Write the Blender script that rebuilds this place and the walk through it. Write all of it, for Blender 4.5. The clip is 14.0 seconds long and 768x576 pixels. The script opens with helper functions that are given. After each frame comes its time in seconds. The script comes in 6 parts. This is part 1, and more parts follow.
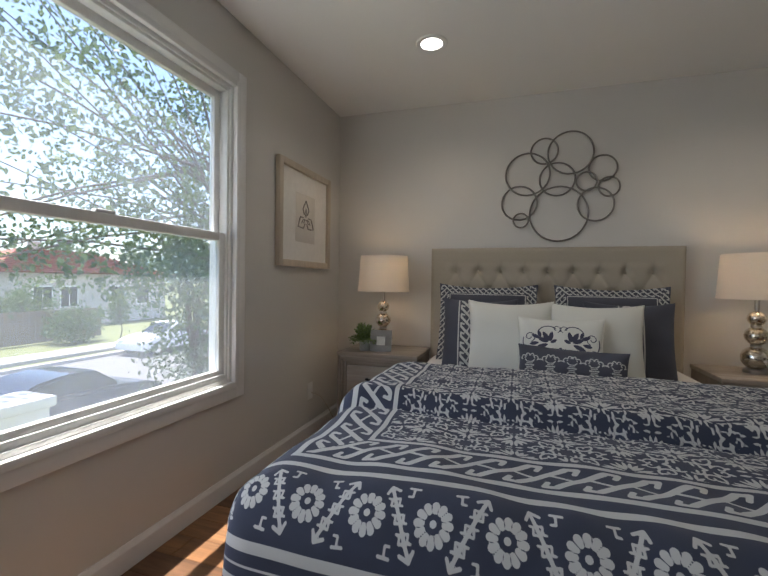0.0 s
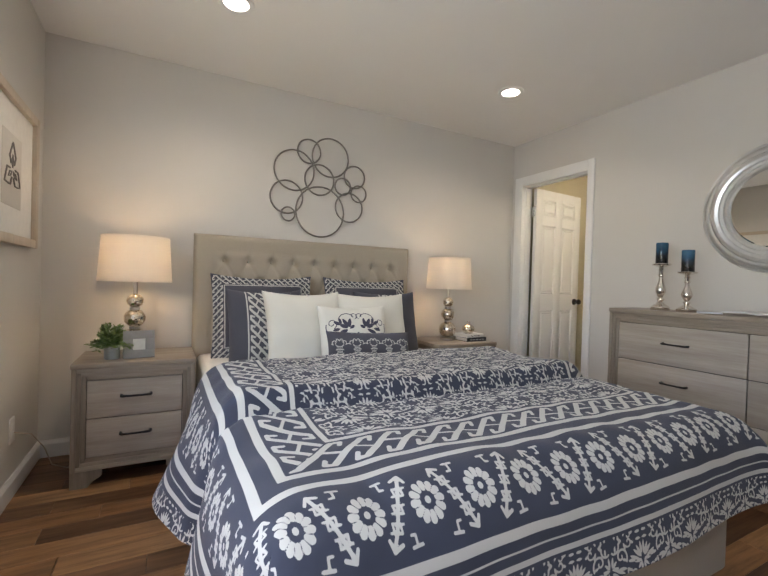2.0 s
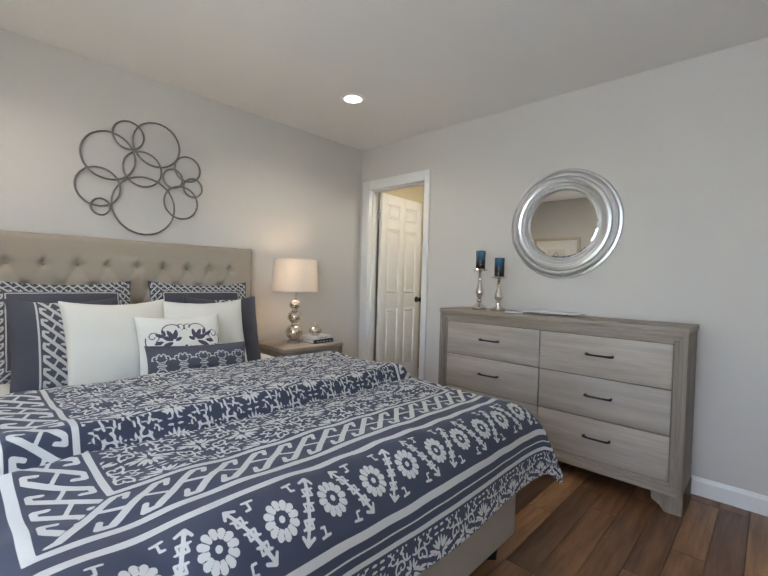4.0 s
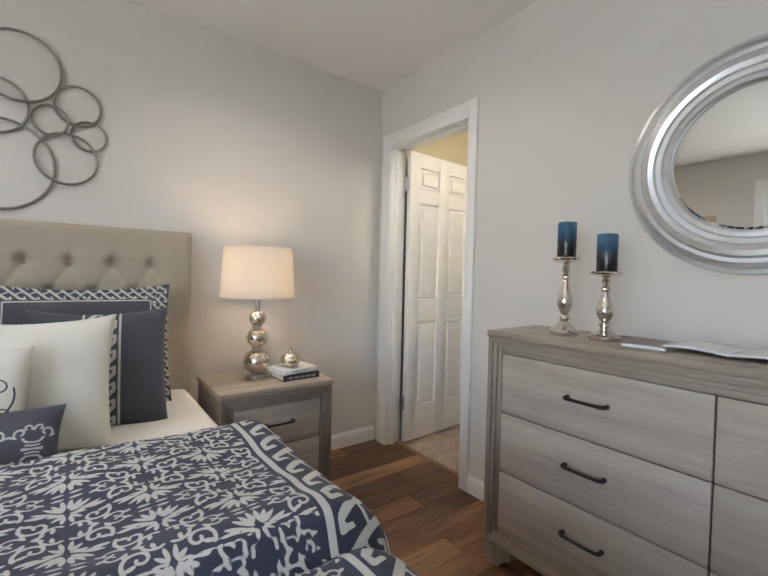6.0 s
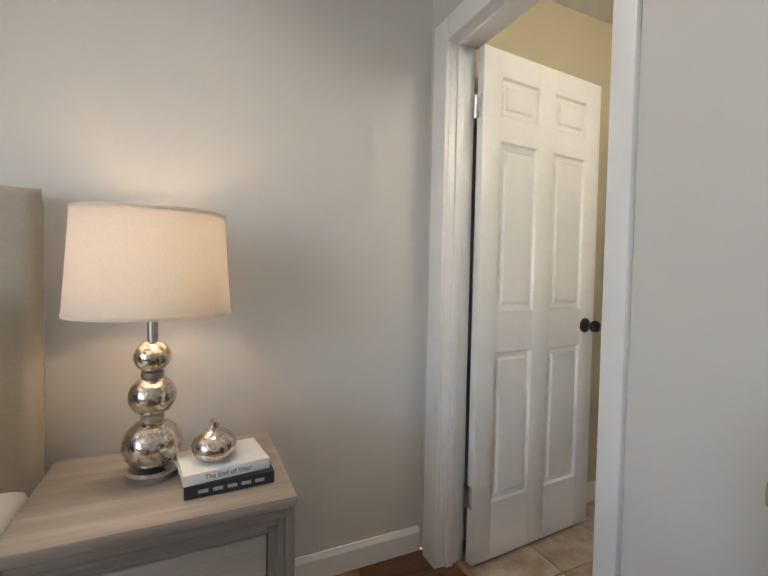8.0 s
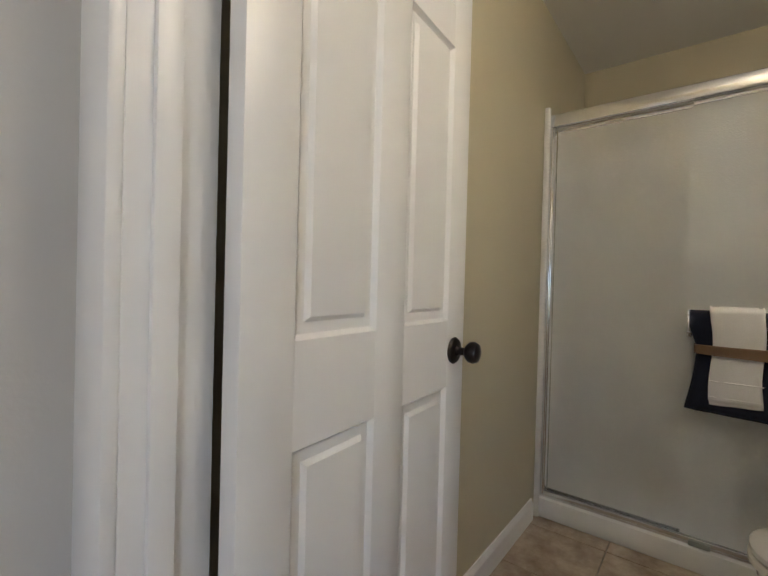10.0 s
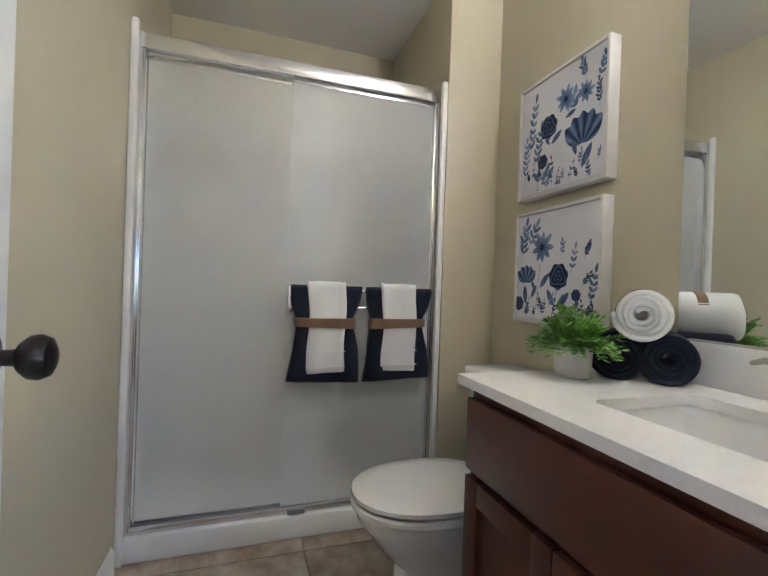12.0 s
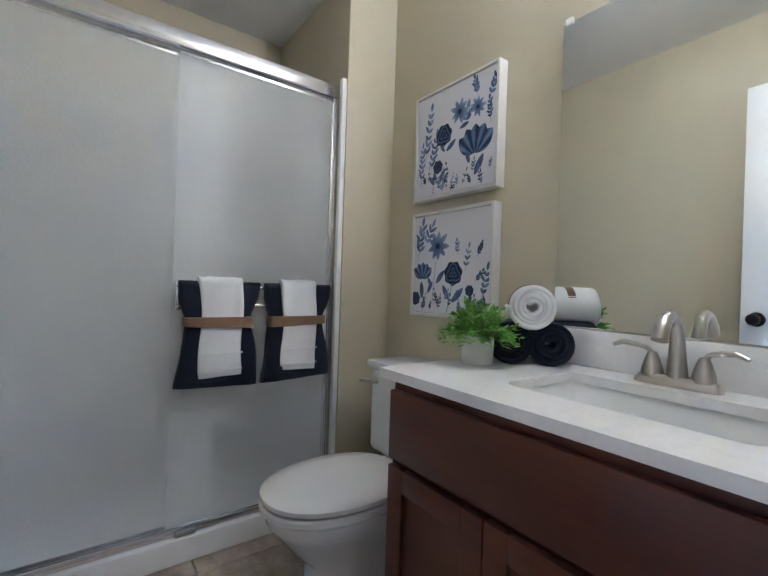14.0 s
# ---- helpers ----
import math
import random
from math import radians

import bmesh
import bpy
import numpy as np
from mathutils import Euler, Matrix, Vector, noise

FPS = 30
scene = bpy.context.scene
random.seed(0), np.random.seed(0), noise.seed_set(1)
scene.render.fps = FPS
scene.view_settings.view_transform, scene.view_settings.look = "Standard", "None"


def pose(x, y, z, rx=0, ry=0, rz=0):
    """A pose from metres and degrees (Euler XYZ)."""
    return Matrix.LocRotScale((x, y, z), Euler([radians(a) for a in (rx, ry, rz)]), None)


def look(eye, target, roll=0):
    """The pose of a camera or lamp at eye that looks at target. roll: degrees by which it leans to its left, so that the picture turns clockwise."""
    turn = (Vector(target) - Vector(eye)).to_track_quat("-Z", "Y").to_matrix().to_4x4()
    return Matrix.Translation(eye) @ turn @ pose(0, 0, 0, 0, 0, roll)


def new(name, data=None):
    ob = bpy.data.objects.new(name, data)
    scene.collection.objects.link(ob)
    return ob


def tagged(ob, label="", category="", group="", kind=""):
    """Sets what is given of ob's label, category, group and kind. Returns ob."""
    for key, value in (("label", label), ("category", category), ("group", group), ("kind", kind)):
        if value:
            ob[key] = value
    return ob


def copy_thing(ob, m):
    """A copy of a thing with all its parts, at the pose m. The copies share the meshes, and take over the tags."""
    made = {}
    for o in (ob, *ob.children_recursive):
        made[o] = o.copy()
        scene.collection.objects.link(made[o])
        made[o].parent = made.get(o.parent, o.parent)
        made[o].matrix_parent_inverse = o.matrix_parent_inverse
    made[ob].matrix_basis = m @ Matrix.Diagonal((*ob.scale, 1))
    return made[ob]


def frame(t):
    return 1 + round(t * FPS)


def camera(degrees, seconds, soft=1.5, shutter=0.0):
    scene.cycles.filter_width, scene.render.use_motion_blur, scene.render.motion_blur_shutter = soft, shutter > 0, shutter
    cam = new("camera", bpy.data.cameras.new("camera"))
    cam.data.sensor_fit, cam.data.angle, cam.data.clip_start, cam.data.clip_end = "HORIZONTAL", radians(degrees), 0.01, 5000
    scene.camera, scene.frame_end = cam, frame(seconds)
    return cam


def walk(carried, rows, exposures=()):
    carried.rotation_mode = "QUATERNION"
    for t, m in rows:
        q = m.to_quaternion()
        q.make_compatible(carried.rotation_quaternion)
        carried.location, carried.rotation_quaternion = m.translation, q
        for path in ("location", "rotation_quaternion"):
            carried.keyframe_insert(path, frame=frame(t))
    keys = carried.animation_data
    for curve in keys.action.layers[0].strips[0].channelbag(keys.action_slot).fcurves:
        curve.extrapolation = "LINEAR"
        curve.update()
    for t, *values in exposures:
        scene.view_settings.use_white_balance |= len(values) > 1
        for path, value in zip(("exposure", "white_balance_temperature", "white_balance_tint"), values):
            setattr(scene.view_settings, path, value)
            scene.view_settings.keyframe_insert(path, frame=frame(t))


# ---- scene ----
cam = camera(85.7, 14.0)
PATH = [
    (0, (1.394, -3.178, 1.124), (0.783, -1.274, 1.093), 0.8),
    (0.5, (1.151, -3.141, 1.129), (0.974, -1.15, 1.091), 1.1),
    (1, (0.928, -3.072, 1.121), (1.185, -1.089, 1.084), 1.4),
    (1.5, (0.738, -3.092, 1.114), (1.368, -1.194, 1.08), 1.6),
    (2, (0.615, -3.075, 1.087), (1.552, -1.308, 1.063), 1.7),
    (2.5, (0.57, -3.115, 1.11), (1.748, -1.499, 1.089), 1.9),
    (3, (0.492, -3.128, 1.117), (1.85, -1.66, 1.089), 1.9),
    (3.5, (0.537, -3.159, 1.117), (1.96, -1.754, 1.095), 1.9),
    (4, (0.742, -3.131, 1.171), (2.196, -1.759, 1.128), 1.6),
    (5.2, (1.45, -2.80, 1.18), (2.78, -1.25, 1.126), 1.3),
    (6.5, (2.241, -2.187, 1.174), (3.293, -0.486, 1.114), 1.1),
    (7, (2.499, -2.006, 1.174), (3.344, -0.195, 1.108), 0.9),
    (7.2, (2.548, -1.925, 1.178), (3.365, -0.105, 1.111), 1.1),
    (9.5, (3.342, -0.765, 1.121), (4.581, 0.805, 1.097), 1.4),
    (10, (3.488, -0.67, 1.114), (5.061, 0.566, 1.093), 1.5),
    (10.5, (3.615, -0.608, 1.094), (5.488, 0.092, 1.074), 1.9),
    (11, (3.75, -0.579, 1.062), (5.743, -0.407, 1.048), 1.8),
    (11.5, (3.817, -0.533, 1.058), (5.793, -0.842, 1.046), 2.0),
    (12, (3.837, -0.448, 1.047), (5.737, -1.072, 1.04), 2.0),
    (12.5, (3.859, -0.368, 1.041), (5.703, -1.144, 1.034), 1.9),
    (13, (3.881, -0.33, 1.034), (5.674, -1.216, 1.029), 1.9),
    (13.5, (3.901, -0.318, 1.035), (5.622, -1.338, 1.032), 2.0),
    (14, (3.903, -0.327, 1.041), (5.514, -1.511, 1.038), 1.9),
]
SKY_STRENGTH, SUN_STRENGTH, WINDOW_FILL_WATTS, LAMP_WATTS, DOWN_WATTS, VANITY_WATTS = 0.15, 5.0, 3.4, 3.1, 0.85, 1.08
EXPOSURES = [(0, 1.45, 6150, 13), (0.5, 1.7, 6300, 13), (1.5, 2.2, 6500, 14), (3, 2.55, 6050, 13), (4, 2.5, 5950, 12), (6.5, 2.65, 6000, 13), (7.2, 2.6, 6000, 13), (9.5, 2.3, 5950, 15), (10, 2.3, 5950, 15), (11, 2.55, 5800, 15), (12, 2.98, 5050, 15), (14, 2.92, 4680, 16)]
walk(cam, [(t, look(eye, target, roll)) for t, eye, target, roll in PATH], EXPOSURES)


# ---- light ----
SUN_WAY = Vector((0.25, -0.075, -1.0)).normalized()
world = bpy.data.worlds.new("sky")
scene.world = world
world.use_nodes = True
wn = world.node_tree
sky = wn.nodes.new("ShaderNodeTexSky")
sky.sky_type, sky.sun_disc = "NISHITA", False
sky.sun_elevation = math.asin(-SUN_WAY.z)
sky.sun_rotation = math.atan2(-SUN_WAY.x, -SUN_WAY.y)
wn.nodes["Background"].inputs[1].default_value = SKY_STRENGTH
wn.links.new(sky.outputs[0], wn.nodes["Background"].inputs[0])


def lamp(name, kind, m, energy, colour, **more):
    data = bpy.data.lights.new(name, kind)
    data.energy, data.color = energy, colour
    if kind == "SUN":
        data.angle = more["angle"]
    elif kind == "AREA":
        data.shape, data.size, data.size_y = more.get("shape", "RECTANGLE"), more["size"], more.get("size_y", more["size"])
        data.spread = more.get("spread", math.pi)
    else:
        data.shadow_soft_size = more["size"]
    ob = new(name, data)
    ob.matrix_world = m
    return ob


# added fill lamp for sky light, unseen in the opening's far part
lamp("window_fill", "AREA", look((-0.02, -2.98, 1.36), (1, -2.98, 1.80)), WINDOW_FILL_WATTS, (0.93, 0.965, 1.0), size=0.98, size_y=1.36)
lamp("sun", "SUN", look((0, 0, 20), Vector((0, 0, 20)) + SUN_WAY), SUN_STRENGTH, (1, 0.95, 0.86), angle=radians(0.5))
# ---- materials ----
def socket(tree, node, value, index):
    if isinstance(value, bpy.types.NodeSocket):
        tree.links.new(value, node.inputs[index])
    elif value is not None:
        node.inputs[index].default_value = value


class Mat:
    def __init__(self, name, rough=0.6, metal=0.0, spec=0.5):
        self.m = bpy.data.materials.new(name)
        self.m.use_nodes = True
        self.t = self.m.node_tree
        self.b = self.t.nodes["Principled BSDF"]
        self.b.inputs["Roughness"].default_value = rough
        self.b.inputs["Metallic"].default_value = metal
        self.b.inputs["Specular IOR Level"].default_value = spec

    def node(self, kind, *values):
        n = self.t.nodes.new("ShaderNode" + kind)
        for i, v in enumerate(values):
            socket(self.t, n, v, i)
        return n

    def coords(self, scale=(1, 1, 1), which="Object"):
        c = self.node("TexCoord")
        m = self.node("Mapping")
        self.t.links.new(c.outputs[which], m.inputs[0])
        m.inputs["Scale"].default_value = scale
        return m.outputs[0]

    def noise(self, scale, vec=None, detail=4.0, rough=0.55):
        n = self.node("TexNoise")
        socket(self.t, n, vec, 0)
        n.inputs["Scale"].default_value, n.inputs["Detail"].default_value, n.inputs["Roughness"].default_value = scale, detail, rough
        return n.outputs[0]

    def math(self, op, a, b=None):
        n = self.node("Math", a, b)
        n.operation = op
        return n.outputs[0]

    def ramp(self, fac, stops):
        n = self.node("ValToRGB", fac)
        e = n.color_ramp.elements
        while len(e) < len(stops):
            e.new(0.5)
        for k, (p, c) in zip(e, stops):
            k.position, k.color = p, (*c, 1)
        return n.outputs[0]

    def mix(self, fac, a, b, mode="MIX"):
        n = self.node("Mix")
        n.data_type, n.blend_type = "RGBA", mode
        socket(self.t, n, fac, 0)
        socket(self.t, n, (*a, 1) if isinstance(a, tuple) else a, 6)
        socket(self.t, n, (*b, 1) if isinstance(b, tuple) else b, 7)
        return n.outputs[2]

    def colour(self, c):
        socket(self.t, self.b, (*c, 1) if isinstance(c, tuple) else c, "Base Color")
        return self

    def rough(self, r):
        socket(self.t, self.b, r, "Roughness")
        return self

    def bump(self, h, strength=0.2, dist=0.002):
        n = self.node("Bump")
        n.inputs["Strength"].default_value, n.inputs["Distance"].default_value = strength, dist
        self.t.links.new(h, n.inputs["Height"])
        self.t.links.new(n.outputs[0], self.b.inputs["Normal"])
        return self

    def attr(self, name):
        n = self.node("Attribute")
        n.attribute_name = name
        return n.outputs["Fac"]

    def random(self):
        return self.node("ObjectInfo").outputs["Random"]


def paint(name, c, rough=0.55, grain=0.25, vary=0.06):
    m = Mat(name, rough)
    big, fine = m.noise(1.3, m.coords()), m.noise(95, m.coords(), 3)
    dark = tuple(k * (1 - vary) for k in c)
    return m.colour(m.mix(big, dark, c)).bump(fine, grain, 0.0015).rough(m.ramp(m.noise(6, m.coords()), [(0.3, (rough - 0.02,) * 3), (0.7, (rough + 0.02,) * 3)])).m


def plain(name, c, rough=0.5, metal=0.0, vary=0.08, scale=30, bump=0.0):
    m = Mat(name, rough, metal)
    n = m.noise(scale, m.coords())
    m.colour(m.mix(n, tuple(k * (1 - vary) for k in c), tuple(min(1, k * (1 + vary)) for k in c)))
    if bump:
        m.bump(n, bump, 0.002)
    return m.m


def wood(name, light, dark, axis, rough=0.5, stretch=0.06, scale=22, knots=True):
    """Wood with its grain along an axis of the object."""
    m = Mat(name, rough)
    s = [1, 1, 1]
    s[axis] = stretch
    v = m.coords(tuple(s))
    # each piece takes its grain from another place of the pattern
    shift = m.node("VectorMath", v, m.node("CombineXYZ", m.math("MULTIPLY", m.random(), 7.0), m.math("MULTIPLY", m.random(), 13.0), m.math("MULTIPLY", m.random(), 5.0)).outputs[0]).outputs[0]
    g = m.noise(scale, shift, 8, 0.65)
    f = m.noise(scale * 7, shift, 3, 0.6)
    both = m.math("ADD", m.math("MULTIPLY", g, 0.75), m.math("MULTIPLY", f, 0.25))
    mid = tuple((a + b) / 2 for a, b in zip(light, dark))
    col = m.ramp(both, [(0.33, dark), (0.5, mid), (0.66, light)])
    if knots:
        k = m.noise(2.2, m.coords(tuple(0.35 if i == axis else 1 for i in range(3))), 2)
        col = m.mix(m.ramp(k, [(0.45, (0, 0, 0)), (0.75, (0.55,) * 3)]), col, tuple(c * 0.72 for c in mid))
    tone = m.ramp(m.random(), [(0.0, (0.88, 0.88, 0.88)), (1.0, (1.06, 1.05, 1.03))])
    return m.colour(m.mix(1.0, col, tone, "MULTIPLY")).bump(both, 0.18, 0.001).m


def cloth(name, c, weave=900, rough=0.9, vary=0.1, bump=0.3):
    m = Mat(name, rough, 0, 0.2)
    n, big = m.noise(weave, m.coords(), 2), m.noise(9, m.coords())
    col = m.mix(n, tuple(k * (1 - vary) for k in c), tuple(min(1, k * (1 + vary)) for k in c))
    m.colour(m.mix(m.math("MULTIPLY", big, 0.25), col, tuple(k * 0.85 for k in c)))
    m.b.inputs["Sheen Weight"].default_value = 0.15
    return m.bump(n, bump, 0.001).m


def printed(name, ground, ink, attribute="ink", weave=900, rough=0.85):
    """Cloth with a woven-in print: the mesh's attribute is the signed distance to the print's edge, in millimetres."""
    m = Mat(name, rough, 0, 0.2)
    n = m.noise(weave, m.coords(), 2)
    edge = m.node("MapRange", m.attr(attribute))
    edge.inputs[1].default_value, edge.inputs[2].default_value = 0.6, -0.6
    edge.inputs[3].default_value, edge.inputs[4].default_value = 0, 1
    worn = m.noise(7, m.coords())
    a = m.mix(worn, tuple(k * 0.85 for k in ground), tuple(min(1, k * 1.15) for k in ground))
    b = m.mix(n, tuple(k * 0.88 for k in ink), ink)
    m.colour(m.mix(edge.outputs[0], a, b))
    m.b.inputs["Sheen Weight"].default_value = 0.12
    return m.bump(n, 0.25, 0.001).m


NAVY, CREAM = (0.046, 0.053, 0.081), (0.56, 0.56, 0.53)
WALL = paint("warm_grey_paint", (0.66, 0.635, 0.595))
CEIL = paint("ceiling_paint", (0.86, 0.845, 0.82), 0.7, 0.15)
KHAKI = paint("khaki_paint", (0.55, 0.495, 0.345), 0.42, 0.35)
TRIM = paint("white_gloss_paint", (0.82, 0.81, 0.79), 0.3, 0.06, 0.03)
VINYL = plain("white_vinyl", (0.82, 0.82, 0.80), 0.35)


def hazed_glass():
    """Clear pane with a translucent film that puts the view's bright haze into the glass."""
    m = Mat("hazed_glass", 0.0)
    m.b.inputs["Transmission Weight"].default_value, m.b.inputs["IOR"].default_value = 1.0, 1.01
    film = m.node("BsdfTranslucent", (0.86, 0.90, 0.96, 1))
    mx = m.node("MixShader")
    haze = m.noise(3.0, m.coords(), 5)
    m.t.links.new(m.ramp(haze, [(0.3, (0.055,) * 3), (0.7, (0.10,) * 3)]), mx.inputs[0])
    m.t.links.new(m.b.outputs[0], mx.inputs[1])
    m.t.links.new(film.outputs[0], mx.inputs[2])
    m.t.links.new(mx.outputs[0], m.t.nodes["Material Output"].inputs[0])
    return m.m


GLASS = hazed_glass()
MIRROR = Mat("mirror_silver", 0.015, 1.0).colour((0.86, 0.88, 0.87)).m
CHROME = plain("chrome", (0.83, 0.84, 0.86), 0.12, 1.0, 0.02)
ALU = plain("bright_aluminium", (0.80, 0.81, 0.83), 0.22, 1.0, 0.05, 60)
NICKEL = plain("brushed_nickel", (0.52, 0.49, 0.45), 0.28, 1.0, 0.06, 80)
BRONZE = plain("dark_bronze", (0.030, 0.024, 0.022), 0.32, 0.7, 0.3)
BLACK = plain("black_iron", (0.018, 0.018, 0.02), 0.45, 0.3)
IRON = plain("grey_iron", (0.25, 0.23, 0.21), 0.45, 0.8, 0.15)
LINEN = cloth("beige_linen", (0.41, 0.36, 0.285), 420, 0.9, 0.22, 0.5)
SHEET = cloth("white_sheet", (0.74, 0.72, 0.67), 700, 0.9, 0.05)
CREAMCLOTH = cloth("cream_cotton", (0.70, 0.69, 0.62), 700, 0.9, 0.06)
NAVYCLOTH = cloth("navy_cotton", (0.080, 0.083, 0.104), 700, 0.85, 0.15)
PRINT = printed("navy_print", NAVY, CREAM)
PRINTDARK = printed("charcoal_print", (0.080, 0.083, 0.104), CREAM)
PRINTLIGHT = printed("cream_print", (0.70, 0.69, 0.62), (0.075, 0.075, 0.115))
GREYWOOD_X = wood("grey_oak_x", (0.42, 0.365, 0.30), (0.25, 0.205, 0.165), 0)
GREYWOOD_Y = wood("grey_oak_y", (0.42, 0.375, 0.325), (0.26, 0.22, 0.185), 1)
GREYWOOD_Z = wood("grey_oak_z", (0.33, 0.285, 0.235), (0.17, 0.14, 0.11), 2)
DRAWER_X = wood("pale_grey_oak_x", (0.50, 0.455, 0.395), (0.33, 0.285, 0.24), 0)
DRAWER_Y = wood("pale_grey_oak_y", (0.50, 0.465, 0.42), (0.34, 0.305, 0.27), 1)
CHERRY = wood("dark_cherry", (0.115, 0.032, 0.017), (0.050, 0.014, 0.009), 0, 0.3, 0.08, 14, False)
PORCELAIN = plain("porcelain", (0.78, 0.78, 0.76), 0.08, 0, 0.02)
SEATPLASTIC = plain("white_plastic", (0.74, 0.73, 0.70), 0.22, 0, 0.02)


def quartz():
    m = Mat("white_quartz", 0.22)
    v = m.ramp(m.noise(5, m.coords(), 6, 0.7), [(0.47, (0, 0, 0)), (0.5, (0.14,) * 3), (0.53, (0, 0, 0))])
    return m.colour(m.mix(v, (0.84, 0.83, 0.81), (0.55, 0.54, 0.53))).m


def planks():
    m = Mat("walnut_plank", 0.36)
    r = m.random()
    base = m.ramp(r, [(0.0, (0.115, 0.055, 0.026)), (0.3, (0.17, 0.082, 0.037)), (0.55, (0.23, 0.112, 0.048)), (0.8, (0.30, 0.152, 0.064)), (1.0, (0.38, 0.215, 0.098))])
    off = m.node("CombineXYZ", m.math("MULTIPLY", r, 31.0), m.math("MULTIPLY", r, 17.0), 0.0).outputs[0]
    v = m.node("VectorMath", m.coords((0.09, 1, 1)), off).outputs[0]
    g = m.noise(28, v, 8, 0.7)
    band = m.noise(5.5, m.node("VectorMath", m.coords((0.22, 1.2, 1)), off).outputs[0], 3)
    col = m.mix(1.0, base, m.ramp(g, [(0.3, (0.45, 0.42, 0.40)), (0.52, (0.95, 0.95, 0.95)), (0.75, (1.4, 1.34, 1.25))]), "MULTIPLY")
    col = m.mix(1.0, col, m.ramp(band, [(0.32, (0.62, 0.6, 0.6)), (0.6, (1.1, 1.1, 1.08))]), "MULTIPLY")
    return m.colour(col).bump(g, 0.12, 0.001).rough(m.ramp(g, [(0.3, (0.46,) * 3), (0.7, (0.30,) * 3)])).m


def stone_tile():
    m = Mat("beige_stone_tile", 0.3)
    r = m.random()
    off = m.node("CombineXYZ", m.math("MULTIPLY", r, 9.0), m.math("MULTIPLY", r, 23.0), 0.0).outputs[0]
    v = m.node("VectorMath", m.coords(), off).outputs[0]
    a, b = m.noise(9, v, 7, 0.65), m.noise(3, v, 2)
    col = m.ramp(a, [(0.32, (0.26, 0.195, 0.135)), (0.5, (0.40, 0.32, 0.24)), (0.62, (0.50, 0.42, 0.33)), (0.75, (0.60, 0.53, 0.45))])
    return m.colour(m.mix(1.0, col, m.ramp(b, [(0.3, (0.86, 0.86, 0.86)), (0.7, (1.05, 1.05, 1.05))]), "MULTIPLY")).bump(a, 0.08, 0.001).m


QUARTZ, PLANK, TILE = quartz(), planks(), stone_tile()


def frosted():
    m = Mat("obscure_glass", 0.42, 0, 0.6).colour((0.95, 0.96, 0.95))
    m.b.inputs["Transmission Weight"].default_value, m.b.inputs["IOR"].default_value = 0.80, 1.18
    return m.bump(m.noise(140, m.coords(), 2), 0.5, 0.002).m


FROST = frosted()


def glow(name, c, power):
    m = Mat(name, 0.5)
    m.colour(c)
    m.b.inputs["Emission Color"].default_value, m.b.inputs["Emission Strength"].default_value = (*c, 1), power
    return m.m


BULB = glow("warm_bulb", (1.0, 0.72, 0.42), 10)
DOWNLIGHT = glow("downlight_lens", (1.0, 0.93, 0.82), 2.6)

# ---- building helpers ----
def finish(name, bm, mat, smooth=35):
    me = bpy.data.meshes.new(name)
    bm.normal_update()
    bm.to_mesh(me)
    bm.free()
    if mat:
        me.materials.append(mat)
    if smooth:
        me.shade_smooth()
        if smooth < 180:
            me.set_sharp_from_angle(angle=radians(smooth))
    return me


def place_of(ob):
    p = Vector(ob.location)
    while ob.parent:
        ob = ob.parent
        p += ob.location
    return p


def part(name, bm, mat, parent, label="", smooth=35):
    """One mesh under a thing or a part, given in the place's own metres."""
    bmesh.ops.translate(bm, verts=bm.verts, vec=-place_of(parent))
    ob = new(name, finish(name, bm, mat, smooth))
    ob.parent = parent
    return tagged(ob, label)


def thing(name, base, label, category, group=""):
    ob = new(name)
    ob.empty_display_size = 0.05
    ob.location = base
    return tagged(ob, label, category, group)


def single(name, bm, mat, base, label, category, group="", kind="", smooth=35):
    bmesh.ops.translate(bm, verts=bm.verts, vec=-Vector(base))
    ob = new(name, finish(name, bm, mat, smooth))
    ob.location = base
    return tagged(ob, label, category, group, kind)


def setting(name, bm, mat, label, category, smooth=35):
    return single(name, bm, mat, (0, 0, 0), label, category, "", "structure", smooth)


def box(bm, a, b, bevel=0.0, seg=2):
    lo, hi = [min(p, q) for p, q in zip(a, b)], [max(p, q) for p, q in zip(a, b)]
    m = Matrix.LocRotScale([(p + q) / 2 for p, q in zip(lo, hi)], None, [q - p for p, q in zip(lo, hi)])
    made = bmesh.ops.create_cube(bm, size=1, matrix=m)["verts"]
    if bevel:
        edges = {e for v in made for e in v.link_edges}
        bmesh.ops.bevel(bm, geom=list(edges), offset=bevel, segments=seg, affect="EDGES", profile=0.5, clamp_overlap=True)
    return bm


def boxes(*items, bevel=0.0):
    bm = bmesh.new()
    for a, b in items:
        box(bm, a, b, bevel)
    return bm


def rod(bm, a, b, r, r2=None, n=16):
    a, b = Vector(a), Vector(b)
    m = Matrix.Translation((a + b) / 2) @ (b - a).to_track_quat("Z", "Y").to_matrix().to_4x4()
    bmesh.ops.create_cone(bm, cap_ends=True, segments=n, radius1=r, radius2=r if r2 is None else r2, depth=(b - a).length, matrix=m)
    return bm


